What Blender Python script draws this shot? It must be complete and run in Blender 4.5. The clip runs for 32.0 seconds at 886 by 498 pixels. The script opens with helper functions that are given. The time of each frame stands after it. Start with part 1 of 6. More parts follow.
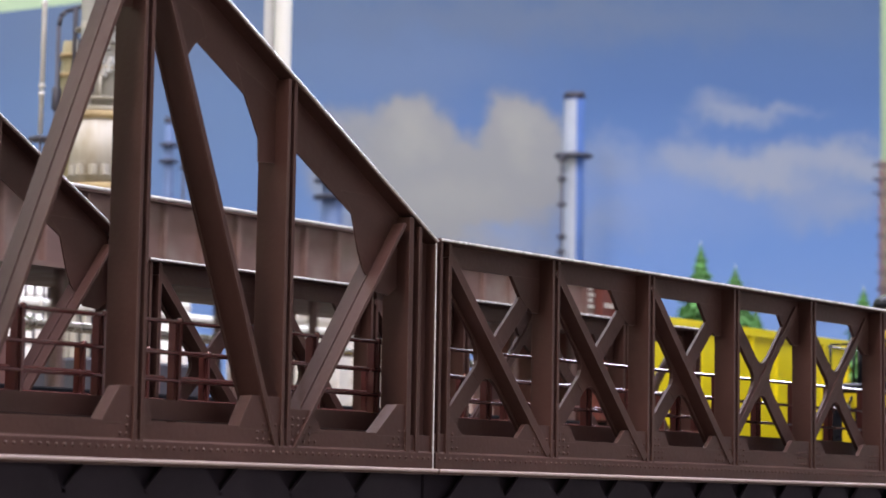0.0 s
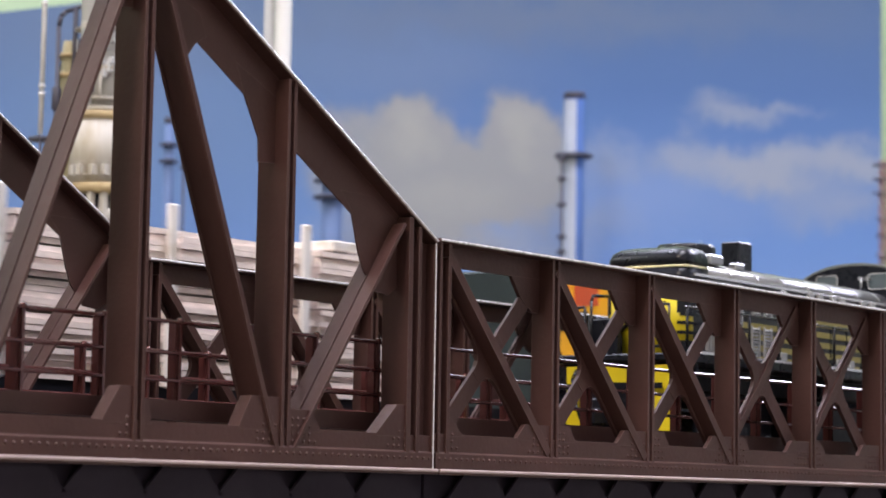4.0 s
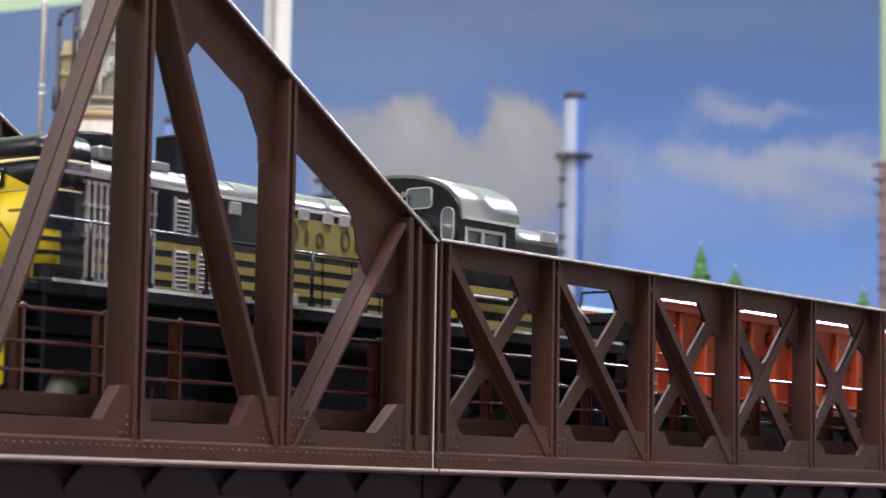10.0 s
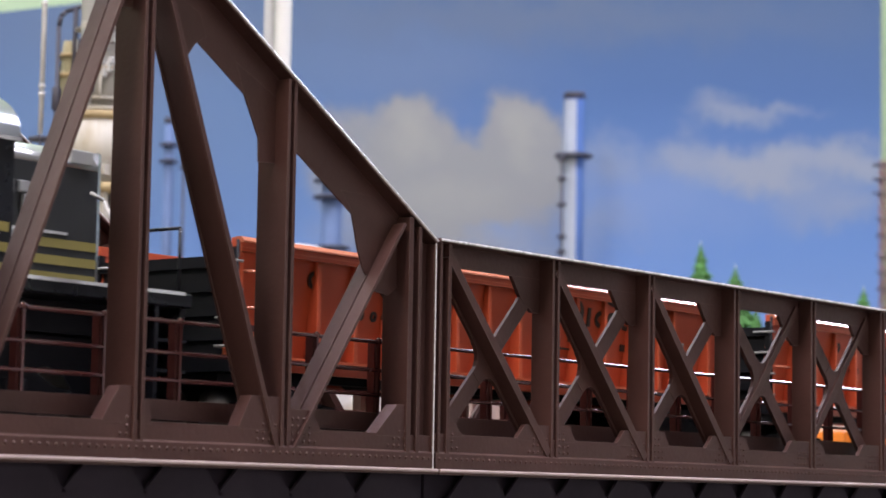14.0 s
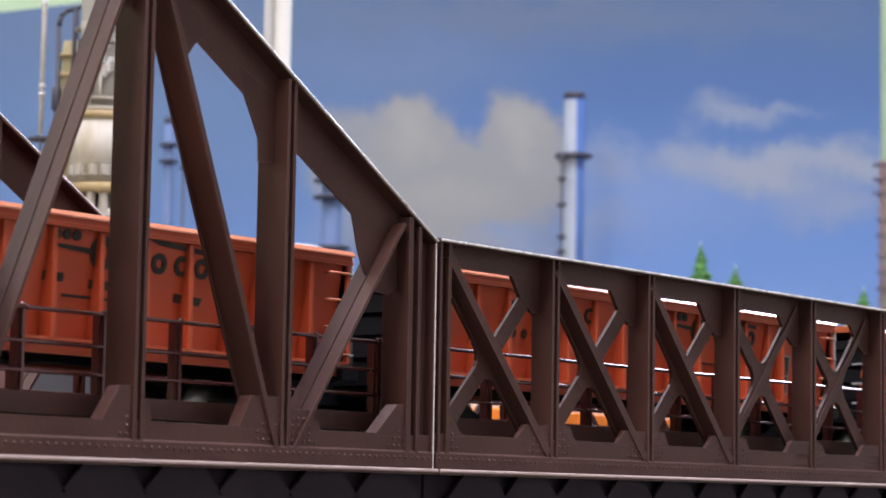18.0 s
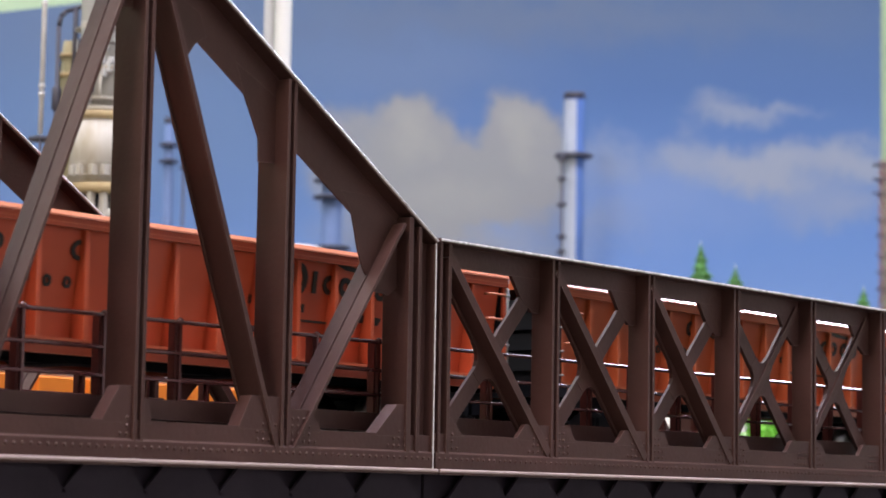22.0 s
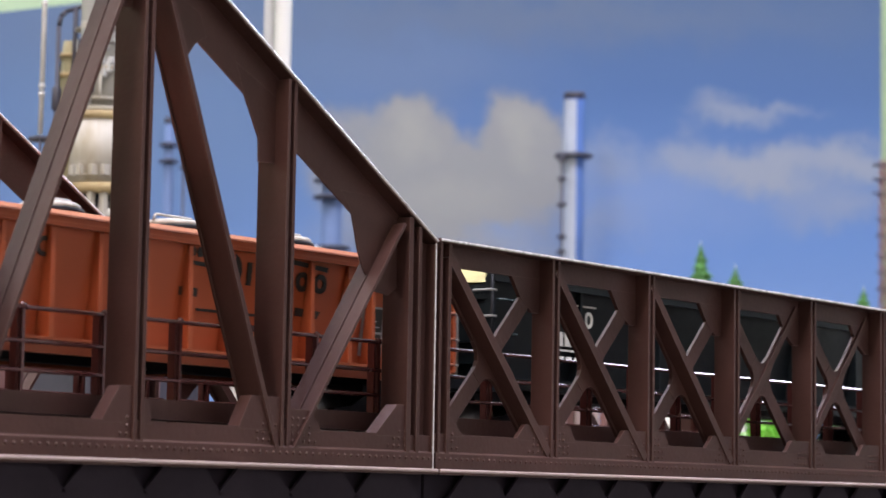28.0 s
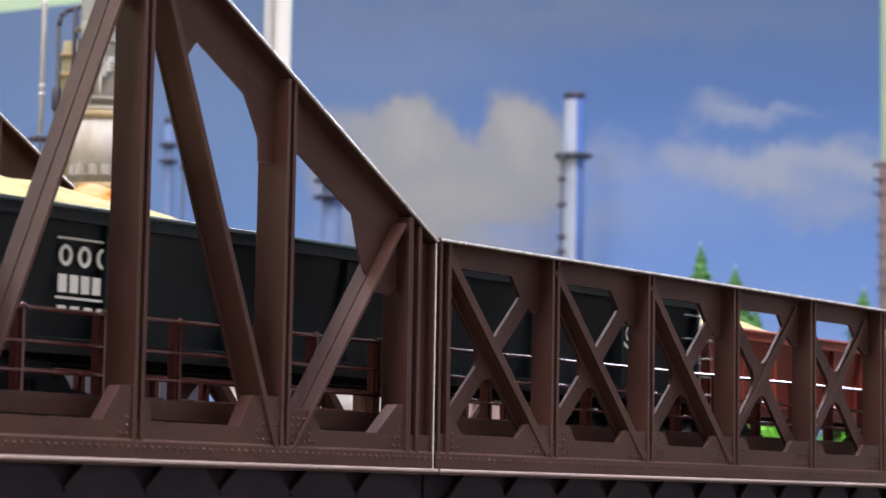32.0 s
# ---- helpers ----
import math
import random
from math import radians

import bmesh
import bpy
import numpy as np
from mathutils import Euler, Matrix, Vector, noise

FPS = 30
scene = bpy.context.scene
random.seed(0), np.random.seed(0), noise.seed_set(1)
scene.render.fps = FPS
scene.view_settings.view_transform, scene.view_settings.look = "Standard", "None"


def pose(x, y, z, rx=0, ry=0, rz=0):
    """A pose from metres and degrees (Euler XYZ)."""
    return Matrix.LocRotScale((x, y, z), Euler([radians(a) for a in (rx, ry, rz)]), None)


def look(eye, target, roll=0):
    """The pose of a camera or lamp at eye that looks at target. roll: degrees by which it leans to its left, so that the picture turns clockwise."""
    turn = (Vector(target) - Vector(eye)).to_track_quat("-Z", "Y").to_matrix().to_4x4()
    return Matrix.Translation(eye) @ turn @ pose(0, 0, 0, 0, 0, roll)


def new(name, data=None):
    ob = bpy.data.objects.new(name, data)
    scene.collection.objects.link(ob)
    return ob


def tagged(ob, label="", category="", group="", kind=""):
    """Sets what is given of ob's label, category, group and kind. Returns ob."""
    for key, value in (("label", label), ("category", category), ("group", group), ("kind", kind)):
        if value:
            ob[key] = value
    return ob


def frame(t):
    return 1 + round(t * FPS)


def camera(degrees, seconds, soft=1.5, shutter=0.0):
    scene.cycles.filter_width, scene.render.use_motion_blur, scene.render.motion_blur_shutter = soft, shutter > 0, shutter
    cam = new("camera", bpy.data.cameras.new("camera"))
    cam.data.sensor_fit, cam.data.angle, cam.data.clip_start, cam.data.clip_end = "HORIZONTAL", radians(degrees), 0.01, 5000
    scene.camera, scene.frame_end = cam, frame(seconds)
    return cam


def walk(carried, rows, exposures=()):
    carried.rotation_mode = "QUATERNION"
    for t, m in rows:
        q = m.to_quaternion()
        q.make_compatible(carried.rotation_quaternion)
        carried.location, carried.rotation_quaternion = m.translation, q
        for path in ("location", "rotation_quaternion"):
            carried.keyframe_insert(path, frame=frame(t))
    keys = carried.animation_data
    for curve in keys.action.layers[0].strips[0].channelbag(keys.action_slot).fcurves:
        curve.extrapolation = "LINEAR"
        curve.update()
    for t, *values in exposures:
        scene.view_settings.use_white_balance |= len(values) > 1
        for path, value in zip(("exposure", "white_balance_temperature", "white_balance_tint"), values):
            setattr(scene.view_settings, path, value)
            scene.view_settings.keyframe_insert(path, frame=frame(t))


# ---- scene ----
# A model railway in 1:87: all sizes below are in millimetres of the model, turned into metres by MM.
MM = 0.001
EYE = (-312.4, -238.9, -4.75)
YAW, PITCH, ROLL = 37.22, 6.01, 0.96

cam = camera(21.14, 32.0, soft=1.6, shutter=0.5)
_y, _p = radians(YAW), radians(PITCH)
AIM = Vector((math.cos(_y) * math.cos(_p), math.sin(_y) * math.cos(_p), math.sin(_p)))
EYE_M = Vector(EYE) * MM
VIEW = look(EYE_M, EYE_M + AIM, ROLL)
walk(cam, [(0.0, VIEW), (32.0, VIEW)], exposures=[(0.0, 0.0), (32.0, 0.0)])
cam.data.dof.use_dof = True
cam.data.dof.focus_distance = 0.42
cam.data.dof.aperture_fstop = 62.0

# ---- world and lamps: a closed hobby room, unseen light panels added on its ceiling ----
world = bpy.data.worlds.new("world")
scene.world = world
world.use_nodes = True
world.node_tree.nodes["Background"].inputs[0].default_value = (0.5, 0.55, 0.85, 1)
world.node_tree.nodes["Background"].inputs[1].default_value = 0.3


def added_lamp(x, y, z, sx, sy, watts, tint=(1.0, 0.95, 1.0)):
    data = bpy.data.lights.new("added_lamp_light", "AREA")
    data.shape, data.size, data.size_y, data.energy, data.color = "RECTANGLE", sx, sy, watts, tint
    ob = new("added_lamp_light", data)
    ob.matrix_basis = Matrix.Translation((x, y, z))
    return ob


WARM, COOL, SOFT = (1.0, 0.84, 0.72), (0.93, 0.93, 1.23), (0.96, 0.93, 1.08)
# added sources, placed out of view to light bridge, trains and sky board
LAMPS = [(-1.85, -0.25, 1.58, 0.6, 0.7, 66, WARM), (-1.15, 1.8, 1.58, 1.0, 0.9, 13, SOFT), (0.55, 0.75, 1.58, 1.4, 0.22, 24.5, COOL), (0.1, -0.34, 1.58, 1.2, 0.34, 34, SOFT), (3.1, 0.28, 1.58, 1.2, 0.56, 58, COOL)]
for lx, ly, lz, sx, sy, w, hue in LAMPS:
    added_lamp(lx, ly, lz, sx, sy, w, hue)


# ---- mesh helpers ----
def quad(bm, vs, mi=0, smooth=False):
    try:
        f = bm.faces.new(vs)
    except ValueError:
        return None
    f.material_index, f.smooth = mi, smooth
    return f


def vert(bm, x, y, z):
    return bm.verts.new((x * MM, y * MM, z * MM))


def box(bm, x0, x1, y0, y1, z0, z1, mi=0):
    v = [vert(bm, x, y, z) for z in (z0, z1) for y in (y0, y1) for x in (x0, x1)]
    for a in ((0, 2, 3, 1), (4, 5, 7, 6), (0, 1, 5, 4), (2, 6, 7, 3), (0, 4, 6, 2), (1, 3, 7, 5)):
        quad(bm, [v[i] for i in a], mi)


def cbox(bm, x0, x1, y0, y1, z0, z1, c=0.3, mi=0):
    """A box with all twelve edges chamfered."""
    lo, hi = (x0, y0, z0), (x1, y1, z1)
    c = min(c, (x1 - x0) / 2.2, (y1 - y0) / 2.2, (z1 - z0) / 2.2)
    vs = {}
    for sx in (0, 1):
        for sy in (0, 1):
            for sz in (0, 1):
                for ax in range(3):
                    s = (sx, sy, sz)
                    p = [(lo[i] + c, hi[i] - c)[s[i]] for i in range(3)]
                    p[ax] = (lo[ax], hi[ax])[s[ax]]
                    vs[s + (ax,)] = vert(bm, *p)
    for ax in range(3):
        b, d = (ax + 1) % 3, (ax + 2) % 3
        for s in (0, 1):
            loop = []
            for u, w in ((0, 0), (1, 0), (1, 1), (0, 1)):
                k = [0, 0, 0]
                k[ax], k[b], k[d] = s, u, w
                loop.append(vs[tuple(k) + (ax,)])
            quad(bm, loop if s else loop[::-1], mi)
    for ax in range(3):
        b, d = (ax + 1) % 3, (ax + 2) % 3
        for u in (0, 1):
            for w in (0, 1):
                k0, k1 = [0, 0, 0], [0, 0, 0]
                k0[b] = k1[b] = u
                k0[d] = k1[d] = w
                k1[ax] = 1
                loop = [vs[tuple(k0) + (b,)], vs[tuple(k1) + (b,)], vs[tuple(k1) + (d,)], vs[tuple(k0) + (d,)]]
                quad(bm, loop, mi)
    for s in ((a, b, d) for a in (0, 1) for b in (0, 1) for d in (0, 1)):
        quad(bm, [vs[s + (0,)], vs[s + (1,)], vs[s + (2,)]], mi)


def prism(bm, pts, lo, hi, axis="y", mi=0, smooth=False):
    """A polygon pushed along an axis. pts: (x, z) for y, (y, z) for x, (x, y) for z."""
    def at(p, d):
        return {"y": (p[0], d, p[1]), "x": (d, p[0], p[1]), "z": (p[0], p[1], d)}[axis]
    a = [vert(bm, *at(p, lo)) for p in pts]
    b = [vert(bm, *at(p, hi)) for p in pts]
    quad(bm, a, mi)
    quad(bm, b[::-1], mi)
    n = len(pts)
    for i in range(n):
        quad(bm, [a[i], b[i], b[(i + 1) % n], a[(i + 1) % n]], mi, smooth)


def beam(bm, p, q, w, y0, y1, mi=0):
    """A flat bar in the plane of x and z from p to q, w wide, between y0 and y1."""
    dx, dz = q[0] - p[0], q[1] - p[1]
    n = math.hypot(dx, dz)
    ox, oz = -dz / n * w / 2, dx / n * w / 2
    prism(bm, [(p[0] + ox, p[1] + oz), (p[0] - ox, p[1] - oz), (q[0] - ox, q[1] - oz), (q[0] + ox, q[1] + oz)], y0, y1, "y", mi)


def tube(bm, p, q, r, n=10, r2=None, mi=0, caps=True, smooth=True):
    p, q = Vector(p), Vector(q)
    d = (q - p).normalized()
    u = d.orthogonal().normalized()
    w = d.cross(u)
    r2 = r if r2 is None else r2
    rings = []
    for c, rr in ((p, r), (q, r2)):
        rings.append([vert(bm, *(c + (u * math.cos(i * math.tau / n) + w * math.sin(i * math.tau / n)) * rr)) for i in range(n)])
    for i in range(n):
        quad(bm, [rings[0][i], rings[0][(i + 1) % n], rings[1][(i + 1) % n], rings[1][i]], mi, smooth)
    if caps:
        quad(bm, rings[0][::-1], mi)
        quad(bm, rings[1], mi)


def rail8(bm, x0, x1, y, z, r, mi=0):
    """An eight-sided bar along x with flat faces."""
    pts = [(y + r * math.cos((i + 0.5) * math.pi / 4), z + r * math.sin((i + 0.5) * math.pi / 4)) for i in range(8)]
    prism(bm, pts, x0, x1, "x", mi)


def wire(bm, pts, r, n=6, mi=0):
    for a, b in zip(pts, pts[1:]):
        tube(bm, a, b, r, n, None, mi)


def lathe(bm, prof, c, axis="z", n=20, mi=0):
    """A profile of (radius, along) turned round an axis through c."""
    rings = []
    for r, h in prof:
        ring = []
        for i in range(n):
            a = i * math.tau / n
            o = {"z": (r * math.cos(a), r * math.sin(a), h), "x": (h, r * math.cos(a), r * math.sin(a)), "y": (r * math.sin(a), h, r * math.cos(a))}[axis]
            ring.append(vert(bm, c[0] + o[0], c[1] + o[1], c[2] + o[2]))
        rings.append(ring)
    for a, b in zip(rings, rings[1:]):
        for i in range(n):
            quad(bm, [a[i], a[(i + 1) % n], b[(i + 1) % n], b[i]], mi, True)
    quad(bm, rings[0][::-1], mi)
    quad(bm, rings[-1], mi)


def mesh_of(name, bm, *mats):
    bmesh.ops.remove_doubles(bm, verts=bm.verts[:], dist=1e-8)
    bmesh.ops.recalc_face_normals(bm, faces=bm.faces[:])
    me = bpy.data.meshes.new(name)
    bm.to_mesh(me)
    bm.free()
    for m in mats:
        me.materials.append(m)
    return me


def part(name, bm, material, parent, label="", at=None):
    mats = material if isinstance(material, (list, tuple)) else [material]
    ob = new(name, mesh_of(name, bm, *mats))
    ob.parent = parent
    if at:
        ob.matrix_basis = Matrix.Translation(Vector(at) * MM)
    if label:
        tagged(ob, label)
    return ob


def again(name, ob, parent, at, label=""):
    """One more part on the mesh of ob, at a place of its own."""
    o = new(name, ob.data)
    o.parent = parent
    o.matrix_basis = at if isinstance(at, Matrix) else Matrix.Translation(Vector(at) * MM)
    if label:
        tagged(o, label)
    return o


def thing(name, label, category, at=(0, 0, 0), group="", kind=""):
    ob = new(name)
    ob.empty_display_size = 0.01
    ob.matrix_basis = Matrix.Translation(Vector(at) * MM)
    return tagged(ob, label, category, group, kind)


def solid(name, bm, material, label, category, at=(0, 0, 0), group="", kind=""):
    mats = material if isinstance(material, (list, tuple)) else [material]
    ob = new(name, mesh_of(name, bm, *mats))
    ob.matrix_basis = Matrix.Translation(Vector(at) * MM)
    return tagged(ob, label, category, group, kind)


def BM():
    return bmesh.new()


# ---- materials ----
def nodes_of(name):
    m = bpy.data.materials.new(name)
    m.use_nodes = True
    nt = m.node_tree
    return m, nt, nt.nodes["Principled BSDF"]


def paint(name, col, rough=0.5, metal=0.0, vary=0.25, size=0.02, bump=0.15, grain=0.0015, spec=0.5, dirt=None, dirt_amount=0.0, emit=0.0, streak=1.0, sheen=None, spread=0.12):
    """Paint or plastic with large faded patches, fine grain and, if wished, a second colour of dirt."""
    m, nt, b = nodes_of(name)
    n, l = nt.nodes, nt.links
    tc = n.new("ShaderNodeTexCoord")
    mp = n.new("ShaderNodeMapping")
    mp.inputs["Scale"].default_value = (1, 1, streak)
    l.new(tc.outputs["Object"], mp.inputs[0])
    big = n.new("ShaderNodeTexNoise")
    big.inputs["Scale"].default_value, big.inputs["Detail"].default_value = 1 / size, 5
    fine = n.new("ShaderNodeTexNoise")
    fine.inputs["Scale"].default_value, fine.inputs["Detail"].default_value = 1 / grain, 3
    l.new(mp.outputs[0], big.inputs[0])
    l.new(tc.outputs["Object"], fine.inputs[0])
    info = n.new("ShaderNodeObjectInfo")
    ramp = n.new("ShaderNodeValToRGB")
    ramp.color_ramp.elements[0].position, ramp.color_ramp.elements[1].position = 0.3, 0.72
    lo = [c * (1 - vary) for c in col]
    hi = [min(1, c * (1 + vary * 0.8)) for c in col]
    ramp.color_ramp.elements[0].color, ramp.color_ramp.elements[1].color = (*lo, 1), (*hi, 1)
    l.new(big.outputs[0], ramp.inputs[0])
    out = ramp.outputs[0]
    if dirt:
        spots = n.new("ShaderNodeTexNoise")
        spots.inputs["Scale"].default_value, spots.inputs["Detail"].default_value = 2.3 / size, 8
        l.new(mp.outputs[0], spots.inputs[0])
        r2 = n.new("ShaderNodeValToRGB")
        r2.color_ramp.elements[0].position, r2.color_ramp.elements[1].position = 0.62 - 0.3 * dirt_amount, 0.75
        l.new(spots.outputs[0], r2.inputs[0])
        mix = n.new("ShaderNodeMixRGB")
        mix.inputs[2].default_value = (*dirt, 1)
        l.new(r2.outputs[0], mix.inputs[0])
        l.new(out, mix.inputs[1])
        out = mix.outputs[0]
    hue = n.new("ShaderNodeHueSaturation")
    mr = n.new("ShaderNodeMapRange")
    mr.inputs["To Min"].default_value, mr.inputs["To Max"].default_value = 0.94, 1.06
    l.new(info.outputs["Random"], mr.inputs[0])
    l.new(mr.outputs[0], hue.inputs["Value"])
    l.new(out, hue.inputs["Color"])
    l.new(hue.outputs[0], b.inputs["Base Color"])
    rr = n.new("ShaderNodeMapRange")
    rr.inputs["To Min"].default_value, rr.inputs["To Max"].default_value = max(0.03, rough - spread), min(1, rough + spread)
    l.new(fine.outputs[0], rr.inputs[0])
    l.new(rr.outputs[0], b.inputs["Roughness"])
    b.inputs["Metallic"].default_value = metal
    b.inputs["Specular IOR Level"].default_value = spec
    if sheen:
        b.inputs["Specular Tint"].default_value = (*sheen, 1)
    if bump:
        bp = n.new("ShaderNodeBump")
        bp.inputs["Strength"].default_value, bp.inputs["Distance"].default_value = bump, 0.0002
        l.new(fine.outputs[0], bp.inputs["Height"])
        l.new(bp.outputs[0], b.inputs["Normal"])
    if emit:
        b.inputs["Emission Color"].default_value = (*col, 1)
        b.inputs["Emission Strength"].default_value = emit
    return m


def lighter_edges(m, col, radius, amount):
    """A lighter colour mixed in along the edges, where the rounded normal leaves the flat one."""
    nt = m.node_tree
    n, l = nt.nodes, nt.links
    bsdf = n["Principled BSDF"]
    bev = n.new("ShaderNodeBevel")
    bev.samples = 4
    bev.inputs["Radius"].default_value = radius
    geo = n.new("ShaderNodeNewGeometry")
    dot = n.new("ShaderNodeVectorMath")
    dot.operation = "DOT_PRODUCT"
    l.new(bev.outputs[0], dot.inputs[0])
    l.new(geo.outputs["Normal"], dot.inputs[1])
    k = n.new("ShaderNodeMapRange")
    k.inputs["From Min"].default_value, k.inputs["From Max"].default_value = 0.99, 0.8
    k.inputs["To Max"].default_value = amount
    l.new(dot.outputs["Value"], k.inputs[0])
    mix = n.new("ShaderNodeMixRGB")
    mix.inputs[2].default_value = (*col, 1)
    l.new(bsdf.inputs["Base Color"].links[0].from_socket, mix.inputs[1])
    l.new(k.outputs[0], mix.inputs[0])
    l.new(mix.outputs[0], bsdf.inputs["Base Color"])


